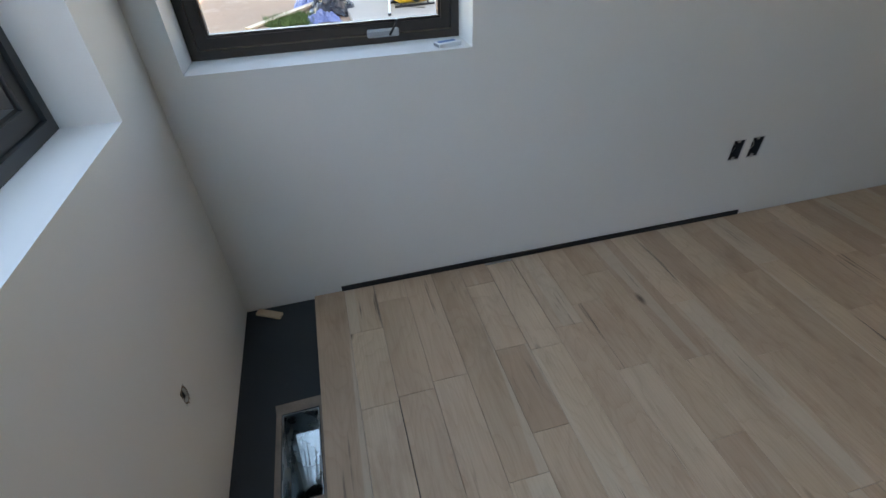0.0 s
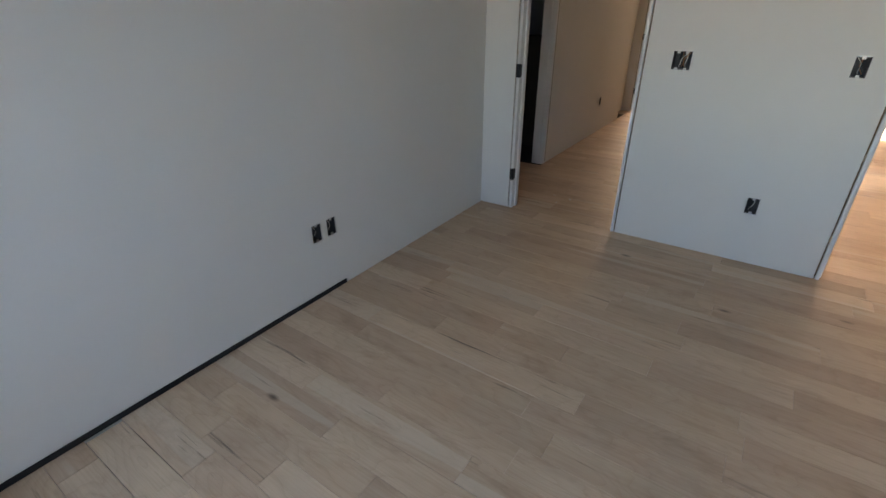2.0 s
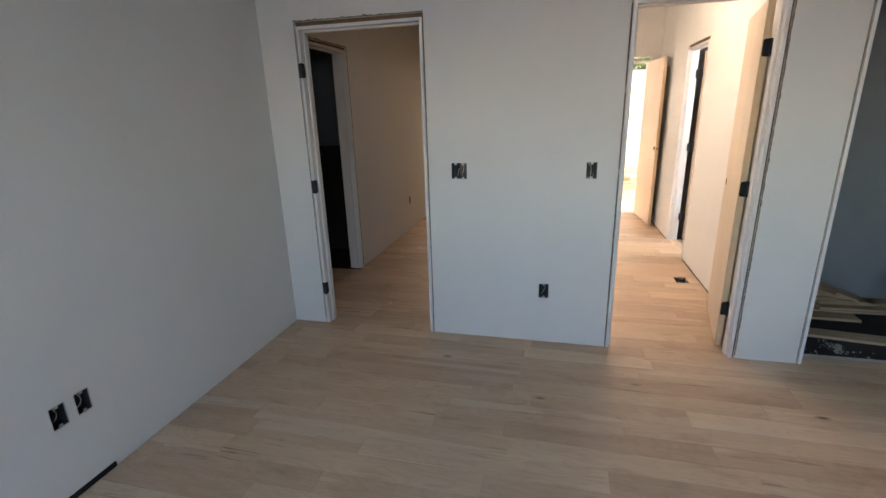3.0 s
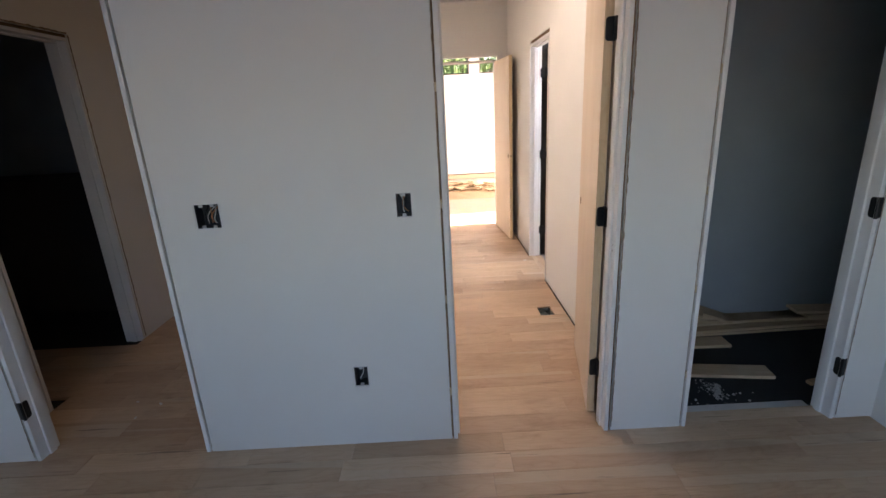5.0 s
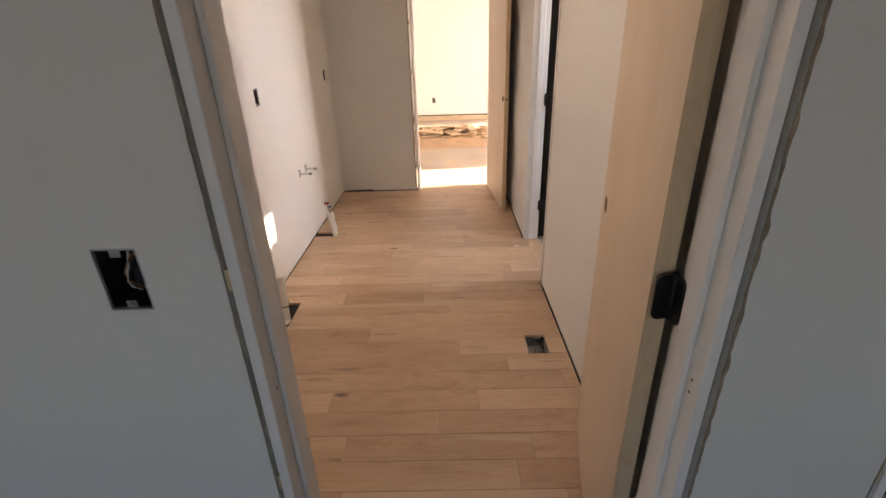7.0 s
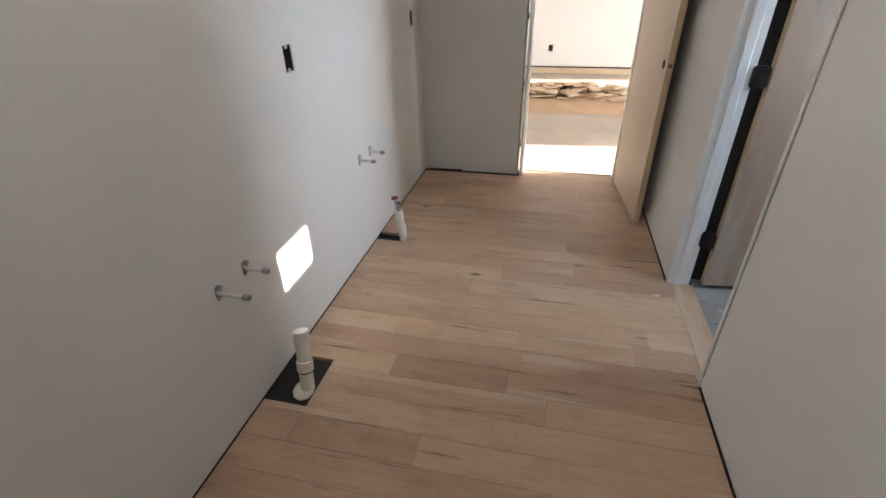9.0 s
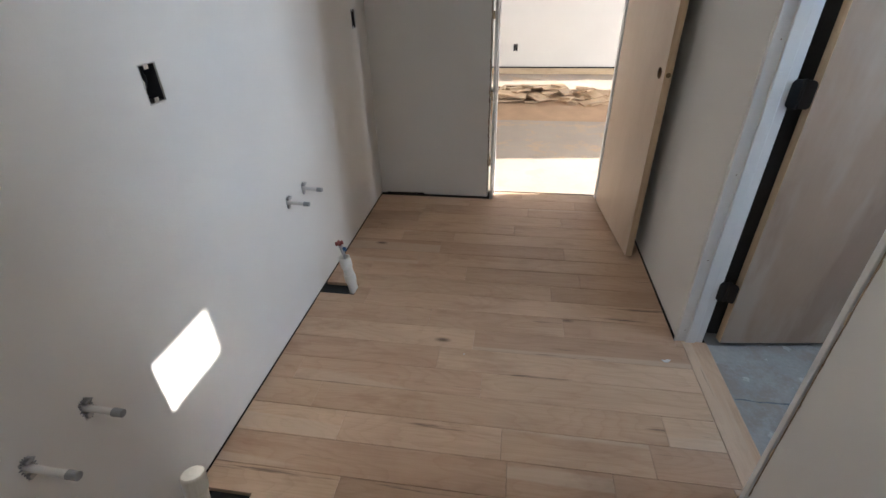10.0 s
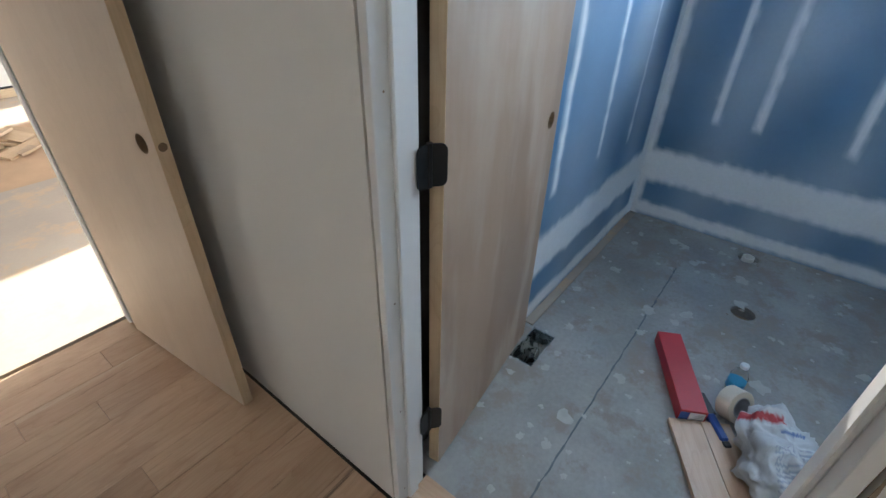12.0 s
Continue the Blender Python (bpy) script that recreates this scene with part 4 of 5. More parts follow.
def supply(y, z, length, label):
    """A capped supply stub that comes out of the wall through a bracket."""
    root = thing("supply_stub", pose(1.48, y, z), label, "pipe stub", group="capped water stubs")
    bm = bmesh.new()
    rod(bm, (-0.03, 0, 0), (length, 0, -0.004), 0.0082, n=14)
    part("pipe", bm, PEX, root)
    bm = bmesh.new()
    rod(bm, (length - 0.012, 0, -0.004), (length + 0.012, 0, -0.0045), 0.0105, 0.0098, n=14)
    part("cap", bm, GREY_PLASTIC, root, "dark grey end cap")
    part("bracket", boxes(((-0.004, -0.011, -0.026), (0.006, 0.003, -0.012)), bevel=0.0015), ZINC, root, "bent metal bracket end")
    part("bracket", boxes(((-0.004, -0.004, 0.012), (0.009, 0.012, 0.021)), bevel=0.0015), ZINC, root, "bent metal bracket end")
    bm = bmesh.new()
    for k in range(20):
        a = 2 * math.pi * k / 20
        rr = 1.0 + 0.35 * noise.noise(Vector((k * 0.8, y * 9, 3)))
        rod(bm, (0.0004, 0.0125 * math.cos(a), 0.0245 * math.sin(a)), (0.0008, 0.0165 * rr * math.cos(a), 0.029 * rr * math.sin(a)), 0.0026, 0.0012, n=5)
    part("torn_paper", bm, GREY_PLASTIC, root, "ragged grey hole edge")
    bm = bmesh.new()
    tube(bm, [(0.006, 0.008, 0.008), (0.014, 0.012, 0.022), (0.006, 0.004, 0.030)], 0.0022, 6)
    part("clip", bm, ZINC, root, "bent wire clip")
    return root


supply(5.560, 0.557, 0.105, "capped white water stub with a metal bracket")
supply(5.712, 0.560, 0.082, "capped white water stub with a metal bracket")
supply(6.810, 0.571, 0.085, "capped white water stub with a metal bracket")
supply(6.970, 0.568, 0.080, "capped white water stub with a metal bracket")


# ---------- heap of board scraps in the sunny room ----------
bm = bmesh.new()
GX, GY = 34, 26
grid = []
for i in range(GX + 1):
    row = []
    for j in range(GY + 1):
        x, y = -1.5 + 3.0 * i / GX, -0.75 + 1.5 * j / GY
        d = (x / 1.45) ** 2 + (y / 0.7) ** 2
        z = max(0.0, 1 - d) * 0.055 * (1 + 0.5 * noise.noise(Vector((x * 4, y * 4, 0))))
        row.append(bm.verts.new((x, y, z + 0.001)))
    grid.append(row)
for i in range(GX):
    for j in range(GY):
        bm.faces.new((grid[i][j], grid[i + 1][j], grid[i + 1][j + 1], grid[i][j + 1]))
solid("sawdust", bm, SAND, "thin heap of orange sawdust on the floor", "sawdust", pose(2.65, 10.95, -0.003), kind="stuff", smooth=True)
rnd = random.Random(11)
SCRAP = [mesh_of("board_scrap", boxes(((-l / 2, -w / 2, 0), (l / 2, w / 2, 0.019)), bevel=0.0015), OFFCUT) for l, w in
         ((0.14, 0.12), (0.20, 0.125), (0.27, 0.12), (0.12, 0.085), (0.33, 0.125), (0.17, 0.07))]
for k in range(150):
    while True:
        x, y = rnd.uniform(-1.1, 1.15), rnd.uniform(-0.32, 0.42)
        lift = 1 - (x / 1.15) ** 2 - (y / 0.44) ** 2
        if lift > 0:
            break
    z = 0.030 + 0.150 * lift * (k / 150) + 0.02 * lift
    ob = new("board_scrap", SCRAP[rnd.randrange(len(SCRAP))])
    ob.matrix_world = pose(2.62 + x, 11.05 + y, z - 0.012, rnd.gauss(0, 8), rnd.gauss(0, 8), rnd.gauss(0, 40))
    tagged(ob, "sawn pale board scrap on the heap", "wood scrap", "board scraps in the heap")
solid("trim_sunroom", boxes(((1.0, 12.770, 0.0), (7.0, 12.798, 0.085)), bevel=0.002), PINE, "pale board along the far wall foot", "trim", kind="structure")
# black bar painted in as the shadow line over the floor board
solid("trim_sunroom_gap", boxes(((1.0, 12.785, 0.0855), (7.0, 12.798, 0.105))), BLACK_FOAM_AND_SHADE, "black bar for the shadow gap above the far floor board", "trim", kind="structure")


# ---------- closet ----------
def board(x, y, z, ang, l, w, label, mat=OFFCUT, tilt=0.0, roll=0.0, name="loose_board"):
    ob = solid(name, boxes(((-l / 2, -w / 2, 0), (l / 2, w / 2, 0.019)), bevel=0.0012), mat, label, "board", pose(x, y, z, roll, tilt, ang), group="loose floor boards")
    return ob


# long boards first, then the short ends thrown on top (x, y, z, turn, length, width, tilt, roll)
CLOSET_PILE = [
    (4.36, 4.965, -0.0195, 1.5, 1.32, 0.127, 0, 0), (4.30, 5.056, -0.0195, 0, 1.50, 0.052, 0, 0), (4.44, 4.975, 0.0, 2.0, 1.08, 0.127, 0, 0),
    (4.33, 5.072, 0.0, 0, 1.40, 0.056, 0, 0), (4.47, 5.040, 0.0195, -1, 0.48, 0.120, 0, 0), (4.12, 5.030, 0.0195, 3, 0.40, 0.125, 0, 0),
    (4.90, 5.030, 0.0195, -3, 0.44, 0.127, 0, 0), (4.93, 5.035, 0.039, 4, 0.38, 0.127, 0, 0), (4.87, 5.042, 0.0585, -5, 0.34, 0.120, 0, 0),
    (4.05, 5.025, 0.039, -6, 0.36, 0.127, 0, 0), (4.00, 5.020, 0.0585, 8, 0.30, 0.120, 0, 0), (3.97, 5.035, 0.0785, -12, 0.27, 0.127, 0, 0),
    (4.05, 5.000, 0.104, -20, 0.24, 0.110, 16, 4), (3.86, 5.030, 0.098, 12, 0.30, 0.120, -5, 0), (3.92, 5.010, 0.125, -32, 0.22, 0.110, 8, 5),
    (4.66, 5.060, 0.0195, 6, 0.20, 0.085, 0, 0)]


for x, y, z, ang, l, w, tilt, roll in CLOSET_PILE:
    board(x, y, z, ang, l, w, "oak floor board end in a loose pile at the closet wall", tilt=tilt, roll=roll)
board(3.85, 4.800, -0.0195, -2, 0.48, 0.120, "short oak board on the black underlay")
board(3.86, 4.462, -0.0195, -8, 0.52, 0.120, "short oak board on the black underlay")
board(4.31, 4.318, -0.0195, 12, 0.13, 0.035, "small oak offcut on the black underlay")
bm = slab("z", -0.0195, -0.0150, 3.402, 4.102, 4.103, 4.168)
solid("threshold_dust", bm, MUD, "dusty plaster smear along the closet threshold", "plaster dust", kind="structure")
bm = bmesh.new()
rnd = random.Random(4)
for k in range(40):
    r = abs(rnd.gauss(0, 0.085))
    a = rnd.uniform(0, 6.28)
    x, y = 3.70 + r * math.cos(a), 4.30 + r * math.sin(a) * 0.9
    s = rnd.uniform(0.0015, 0.005)
    lathe(bm, [(s * 1.3, 0.0), (s, 0.0012), (s * 0.3, 0.0018)], 7, Vector((x, y, -0.0196)))
for k in range(16):
    x, y, s = rnd.uniform(3.44, 3.85), rnd.uniform(4.14, 4.26), rnd.uniform(0.003, 0.008)
    lathe(bm, [(s, 0.0), (s * 0.8, s * 0.7), (s * 0.3, s)], 6, Vector((x, y, -0.0150 if y < 4.168 else -0.0196)))
for k in range(110):
    x, y, s = 3.715 + rnd.gauss(0, 0.018), 4.31 + rnd.gauss(0, 0.045), rnd.uniform(0.0012, 0.004)
    lathe(bm, [(s * 1.3, 0.0), (s, 0.0008), (s * 0.3, 0.0012)], 6, Vector((x, y, -0.0196)))
for k in range(46):
    f = rnd.random()
    x, y = 3.706 + 0.060 * f + rnd.gauss(0, 0.006 + 0.006 * (1 - f)), 4.215 + 0.135 * f + rnd.gauss(0, 0.006)
    q = [(x + rnd.uniform(0.002, 0.011) * math.cos(a), y + rnd.uniform(0.003, 0.017) * math.sin(a), -0.0197) for a in (0.2, 1.1, 2.0, 3.0, 3.9, 4.8, 5.7)]
    top = bm.verts.new((x, y, -0.0186 + 0.0004 * rnd.random()))
    ring = [bm.verts.new(p) for p in q]
    for i in range(7):
        bm.faces.new((ring[i], ring[(i + 1) % 7], top))
solid("plaster_crumbs", bm, SPLASH, "white plaster crumbs and dust on black underlay", "plaster dust", kind="stuff")

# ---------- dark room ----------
solid("stacked_sheet", boxes(((-1.60, 5.9, -0.02), (-0.14, 6.28, 1.16)), bevel=0.003), DARKBOARD_AND_SHADE, "dark sheet material standing in the unlit room", "sheet stack")
# pale bucket past the corridor
bk = thing("bucket", pose(0.30, 9.35, -0.02), "white plastic bucket on the far floor", "bucket")
part("shell", lathe(bmesh.new(), [(0.125, 0.0), (0.148, 0.36), (0.152, 0.37), (0.142, 0.37), (0.120, 0.01)], 24), PVC, bk, smooth=False)
bm = bmesh.new()
tube(bm, [(0.15 * math.cos(t), 0.15 * math.sin(t), 0.33 - 0.02 * math.sin(t)) for t in [math.pi * k / 10 for k in range(11)]], 0.003, 6)
part("bail", bm, ZINC, bk, "wire bail")

# ---------- bathroom floor ----------
bm = bmesh.new()
n = 60
for k in range(n):
    f0, f1 = k / n, (k + 1) / n
    xa, xb = 3.34 + 1.72 * f0, 3.34 + 1.72 * f1
    ya, yb = 6.481 + 0.006 * noise.noise(Vector((k * 0.5, 0, 0))), 6.481 + 0.006 * noise.noise(Vector(((k + 1) * 0.5, 0, 0)))
    w = 0.0032 + 0.003 * noise.noise(Vector((k * 0.8, 3, 0)))
    vs = [bm.verts.new(p) for p in ((xa, ya - w, -0.0193), (xb, yb - w, -0.0193), (xb, yb + w, -0.0193), (xa, ya + w, -0.0193))]
    bm.faces.new(vs)
solid("board_seam", bm, SEAM, "uneven dark seam between cement boards", "seam", kind="structure")
rnd = random.Random(8)
bm = bmesh.new()
for k in range(170):
    x, y = rnd.uniform(3.4, 5.5), rnd.uniform(5.5, 6.85)
    s = abs(rnd.gauss(0, 0.011)) + 0.003
    ring = []
    m = 12
    for i in range(m):
        a = 2 * math.pi * i / m
        rr = s * (1 + 1.1 * noise.noise(Vector((math.cos(a) * 1.9 + k, math.sin(a) * 1.5, k * 0.37))))
        ring.append(bm.verts.new((x + rr * math.cos(a), y + rr * math.sin(a), -0.0193)))
    top = bm.verts.new((x, y, -0.0180))
    for i in range(m):
        bm.faces.new((ring[i], ring[(i + 1) % m], top))
solid("mud_splashes", bm, SPLASH, "dried white compound splashes on the cement floor", "splashes", kind="stuff")
for i, (x, y) in enumerate(FLANGES):
    root = thing("drain_hole", pose(x, y, -0.02), "rough round drain hole in the cement board", "drain hole", group="floor drain holes")
    bm = bmesh.new()
    m = 28
    outer, inner, low = [], [], []
    for k in range(m):
        a = 2 * math.pi * k / m
        c, s = math.cos(a), math.sin(a)
        f = 0.0615 / max(abs(c), abs(s))
        rr = 0.053 * (1 + 0.05 * noise.noise(Vector((c * 2, s * 2, i))))
        outer.append(bm.verts.new((c * f, s * f, 0.0006)))
        inner.append(bm.verts.new((c * rr, s * rr, 0.0006)))
        low.append(bm.verts.new((c * rr, s * rr, -0.018)))
    for k in range(m):
        j = (k + 1) % m
        bm.faces.new((outer[k], outer[j], inner[j], inner[k]))
        bm.faces.new((inner[k], inner[j], low[j], low[k]))
    part("cut_edge", bm, CEMENT, root)
    part("cavity", boxes(((-0.06, -0.06, -0.075), (0.06, 0.06, -0.065))), STUD, root, "brown subfloor in the hole")
    if i == 1:
        part("pipe_end", lathe(bmesh.new(), [(0.030, -0.10), (0.030, 0.012), (0.026, 0.013), (0.026, -0.02)], 20), PVC, root, "white pipe end")
solid("trim_bath_edge", boxes(((4.17, 6.862, -0.0195), (5.5, 6.905, -0.012))), SUBFLOOR, "dusty tan strip along the bathroom wall foot", "trim", kind="structure")
bl = thing("red_box", pose(4.267, 6.262, -0.0195, 0, 0, 28), "long red cardboard box with a small label", "box")
part("carton", boxes(((-0.205, -0.047, 0), (0.205, 0.047, 0.060)), bevel=0.002), RED_CARD, bl)
part("label", boxes(((-0.2062, -0.040, 0.012), (-0.2052, 0.012, 0.052))), WHITE_CARD, bl, "white printed label")
part("label", boxes(((-0.2062, 0.014, 0.012), (-0.2052, 0.045, 0.052))), BLUE_CARD, bl, "blue printed label")
for k in range(4):
    part("print_bar", boxes(((-0.2068, -0.036, 0.018 + 0.008 * k), (-0.2063, 0.004 - 0.006 * k, 0.021 + 0.008 * k))), GREY_PLASTIC, bl)
board(3.735, 5.985, -0.0195, 31, 0.78, 0.110, "oak floor board on the bathroom floor", OAK)
board(3.7897, 5.8943, -0.0195, 31, 0.78, 0.100, "oak floor board lying beside another", OAK)


def tape_roll(m, label):
    root = thing("tape_roll", m, label, "tape roll")
    n = 36
    bm = bmesh.new()
    wound = [[bm.verts.new((r * math.cos(2 * math.pi * k / n), r * math.sin(2 * math.pi * k / n), h)) for k in range(n)]
             for r, h in ((0.039, -0.028), (0.060, -0.028), (0.062, -0.026), (0.062, 0.026), (0.060, 0.028), (0.039, 0.028))]
    for A, B in zip(wound, wound[1:] + wound[:1]):
        for k in range(n):
            bm.faces.new((A[k], A[(k + 1) % n], B[(k + 1) % n], B[k]))
    part("tape", bm, TAPE, root)
    bm = bmesh.new()
    a, b, c, d = ([bm.verts.new((r * math.cos(2 * math.pi * k / n), r * math.sin(2 * math.pi * k / n), h)) for k in range(n)] for r, h in ((0.0388, -0.0285), (0.0388, 0.0285), (0.035, 0.0285), (0.035, -0.0285)))
    for A, B in ((a, b), (b, c), (c, d), (d, a)):
        for k in range(n):
            bm.faces.new((A[k], A[(k + 1) % n], B[(k + 1) % n], B[k]))
    part("core", bm, GREY_PLASTIC, root, "grey cardboard core")
    return root


tape_roll(pose(4.205, 6.062, 0.047, 68, 0, -33), "roll of cream paper tape leaning on a bag")
kn = thing("putty_knife", pose(4.150, 6.118, 0.002, 0, 0, 38), "putty knife with a blue handle beside the box", "putty knife")
part("handle", boxes(((-0.11, -0.015, -0.018), (0.0, 0.015, 0.008)), bevel=0.006), BLUE_CARD, kn, "dark blue handle")
part("blade", boxes(((0.0, -0.026, -0.006), (0.10, 0.026, -0.0045)), bevel=0.0005), BLACK_METAL, kn, "dark steel blade")
part("tip", boxes(((-0.135, -0.013, -0.020), (-0.1105, 0.013, 0.004)), bevel=0.004), TOOL_BLACK, kn, "black butt cap")
cup = thing("water_bottle", pose(4.355, 6.075, -0.0195, 0, 0, 0), "small clear plastic bottle with a blue band", "bottle")
part("body", lathe(bmesh.new(), [(0.028, 0.0), (0.031, 0.006), (0.031, 0.075), (0.024, 0.095), (0.013, 0.108), (0.013, 0.12)], 24), GLASS, cup, "clear plastic", smooth=True)
part("band", lathe(bmesh.new(), [(0.0316, 0.018), (0.0316, 0.050)], 24), surface("sky_blue_label", (0.05, 0.30, 0.55), 0.5), cup, "sky blue label band")
part("cap", lathe(bmesh.new(), [(0.015, 0.1205), (0.015, 0.134), (0.012, 0.136)], 16), WHITE_CARD, cup, "white screw cap")

# crumpled bag of powder, lettering as plain bars
NU, NV = 110, 72
verts, cols, faces = [], [], []
for i in range(NU):
    for j in range(NV + 1):
        a, b = 2 * math.pi * i / NU, math.pi * j / NV
        x, y, z = math.sin(b) * math.cos(a), math.sin(b) * math.sin(a), math.cos(b)
        sx = math.copysign(abs(x) ** 0.7, x) * 0.185
        sy = math.copysign(abs(y) ** 0.7, y) * 0.125
        sz = math.copysign(abs(z) ** 0.8, z) * 0.085
        p = Vector((sx, sy, sz))
        fold = noise.noise(p * 8 + Vector((3, 1, 7))) * 0.034 - abs(noise.noise(p * 12)) * 0.050 + 0.014 - abs(noise.noise(Vector((p.x * 36, p.y * 18, p.z * 24)) + Vector((2, 9, 4)))) * 0.030 - abs(noise.noise(p * 55)) * 0.008
        p += Vector((x, y, z)) * fold
        if p.x > 0.09:
            p.z += (p.x - 0.09) * 0.6
            p.y *= 1 - (p.x - 0.09) * 3.0
        p.z = max(p.z, -0.072)
        verts.append(p)
        c = (0.52, 0.54, 0.56)
        u, v = p.x + 0.3 * p.z, p.y
        if z > -0.3:
            row = math.floor(u / 0.0085)
            if -0.13 < u < 0.02 and -0.07 < v < 0.06 and row % 2 == 0 and noise.noise(Vector((row * 3.1, v * 60, 2))) > -0.25:
                c = (0.30, 0.33, 0.40)
            if -0.160 < u < -0.140 and -0.035 < v < 0.03:
                c = (0.36, 0.06, 0.07) if v < -0.01 else ((0.10, 0.16, 0.34) if v > 0.015 else c)
            if 0.075 < u < 0.088 and -0.06 < v < 0.01:
                c = (0.10, 0.16, 0.34)
            if 0.12 < u < 0.15 and v > -0.02:
                c = (0.45, 0.05, 0.06)
        cols.append((*c, 1.0))
for i in range(NU):
    for j in range(NV):
        a, b = i * (NV + 1) + j, ((i + 1) % NU) * (NV + 1) + j
        faces.append((a, b, b + 1, a + 1))
me = bpy.data.meshes.new("powder_bag")
me.from_pydata(verts, [], faces)
at = me.color_attributes.new("print", "FLOAT_COLOR", "POINT")
at.data.foreach_set("color", [q for c in cols for q in c])
me.materials.append(by_colour("bag_print", "print", 0.45, 0.2))
for f in me.polygons:
    f.use_smooth = True
bag = new("powder_bag", me)
bag.matrix_world = pose(4.035, 5.905, 0.052, 0, 0, 22)
tagged(bag, "crumpled white plastic bag of powder with printed bars", "bag")

# little chips on the oak floor
for k, (x, y, s) in enumerate(((3.125, 6.637, 0.016), (2.28, 6.57, 0.005), (0.55, 4.30, 0.010), (0.62, 4.42, 0.014), (0.47, 4.45, 0.008), (2.7, 5.9, 0.004))):
    bm = bmesh.new()
    pts = [(1.2 * s, 0.1 * s), (0.5 * s, 0.55 * s), (-0.4 * s, 0.35 * s), (-1.1 * s, 0.6 * s), (-0.9 * s, -0.3 * s), (0.1 * s, -0.5 * s)]
    lo, hi = [[bm.verts.new((p, q, h + 0.25 * s * abs(p) / s * 0.2)) for p, q in pts] for h in (0.0, 0.0022)]
    bm.faces.new(lo[::-1])
    bm.faces.new(hi)
    for i in range(6):
        bm.faces.new((lo[i], lo[(i + 1) % 6], hi[(i + 1) % 6], hi[i]))
    solid("paper_chip", bm, MUD, "small white torn chip on the oak floor", "debris", pose(x, y, 0.0005, 0, 0, 40 * k + 15), group="white chips on the floor")

# ---------- outdoors ----------
structure("ground", slab("z", -0.8, -0.5, -160, 160, -160, 160), DIRT, "bare orange-brown dirt yard", "ground")
structure("concrete_pad", boxes(((-10.2, 1.18, -0.55), (-6.4, 6.2, -0.40)), bevel=0.01), CONCRETE, "pale concrete slab in the yard", "pavement")


def blades(name, cx, cy, rx, ry, n, h, seed, label):
    rnd = random.Random(seed)
    verts, faces = [], []
    for k in range(n):
        r, a = math.sqrt(rnd.random()), rnd.uniform(0, 6.283)
        x, y = cx + rx * r * math.cos(a), cy + ry * r * math.sin(a)
        t, hh, w = rnd.uniform(0, 6.283), h * rnd.uniform(0.5, 1.2), 0.006 + h * 0.04
        lean = Vector((rnd.gauss(0, 0.4), rnd.gauss(0, 0.4), 1)) * hh
        b = len(verts)
        verts += [(x - w * math.cos(t), y - w * math.sin(t), -0.5), (x + w * math.cos(t), y + w * math.sin(t), -0.5), (x + lean.x, y + lean.y, -0.5 + lean.z)]
        faces.append((b, b + 1, b + 2))
    me = bpy.data.meshes.new(name)
    me.from_pydata(verts, [], faces)
    me.materials.append(GRASS)
    return tagged(new(name, me), label, "grass", kind="stuff")


blades("grass", -8.15, 0.12, 0.55, 0.5, 1800, 0.10, 1, "thin green grass patch in the dirt")
blades("grass", -19.0, 1.8, 2.4, 1.6, 4000, 0.08, 2, "green grass at the edge of the yard")
blades("grass", -21.0, -4.0, 4.0, 3.0, 6000, 0.16, 3, "green grass at the edge of the yard")


def lumber(a, b, label, w=0.089, t=0.038):
    a, b = Vector(a), Vector(b)
    d = b - a
    m = Matrix.Translation(a) @ d.to_track_quat("X", "Z").to_matrix().to_4x4()
    return solid("lumber", boxes(((0, -w / 2, 0), (d.length, w / 2, t)), bevel=0.003), PINE, label, "lumber", m, group="lumber in the yard")


lumber((-7.75, -0.62, -0.497), (-10.35, 1.45, -0.385), "long pale timber resting on the slab's edge", 0.14)
lumber((-9.7, 0.95, -0.499), (-11.5, 1.75, -0.499), "long pale timber on the dirt", 0.09)


def heap(name, at, size, mat, seed, label, category):
    """A crumpled sheet lying in a heap."""
    bm = bmesh.new()
    n = 44
    rows = []
    for i in range(n + 1):
        row = []
        for j in range(n + 1):
            u, v = i / n * 2 - 1, j / n * 2 - 1
            p = Vector((u * 3 + seed, v * 3, seed * 1.7))
            e = max(0.0, 1 - (u * u + v * v) * 0.8)
            h = e * (0.55 + 0.9 * abs(noise.noise(p)) + 0.5 * abs(noise.noise(p * 2.7))) + 0.02
            edge = 1 + 0.25 * noise.noise(p * 0.8)
            row.append(bm.verts.new((u * size[0] * edge, v * size[1] * edge, h * size[2] if u * u + v * v < 1.2 else 0.004)))
        rows.append(row)
    for i in range(n):
        for j in range(n):
            bm.faces.new((rows[i][j], rows[i + 1][j], rows[i + 1][j + 1], rows[i][j + 1]))
    return solid(name, bm, mat, label, category, pose(*at), smooth=False)


heap("plastic_tarp", (-8.75, 0.92, -0.5), (0.62, 0.42, 0.34), TARP_BLACK, 2.0, "crumpled shiny black plastic heap on the dirt", "tarp")
heap("plastic_tarp", (-8.05, 0.70, -0.5), (0.28, 0.30, 0.14), TARP_BLUE, 5.0, "crumpled blue plastic sheet on the dirt", "tarp")
heap("plastic_tarp", (-9.6, 0.45, -0.5), (0.40, 0.26, 0.15), TARP_BLUE, 8.0, "crumpled blue plastic sheet on the dirt", "tarp")

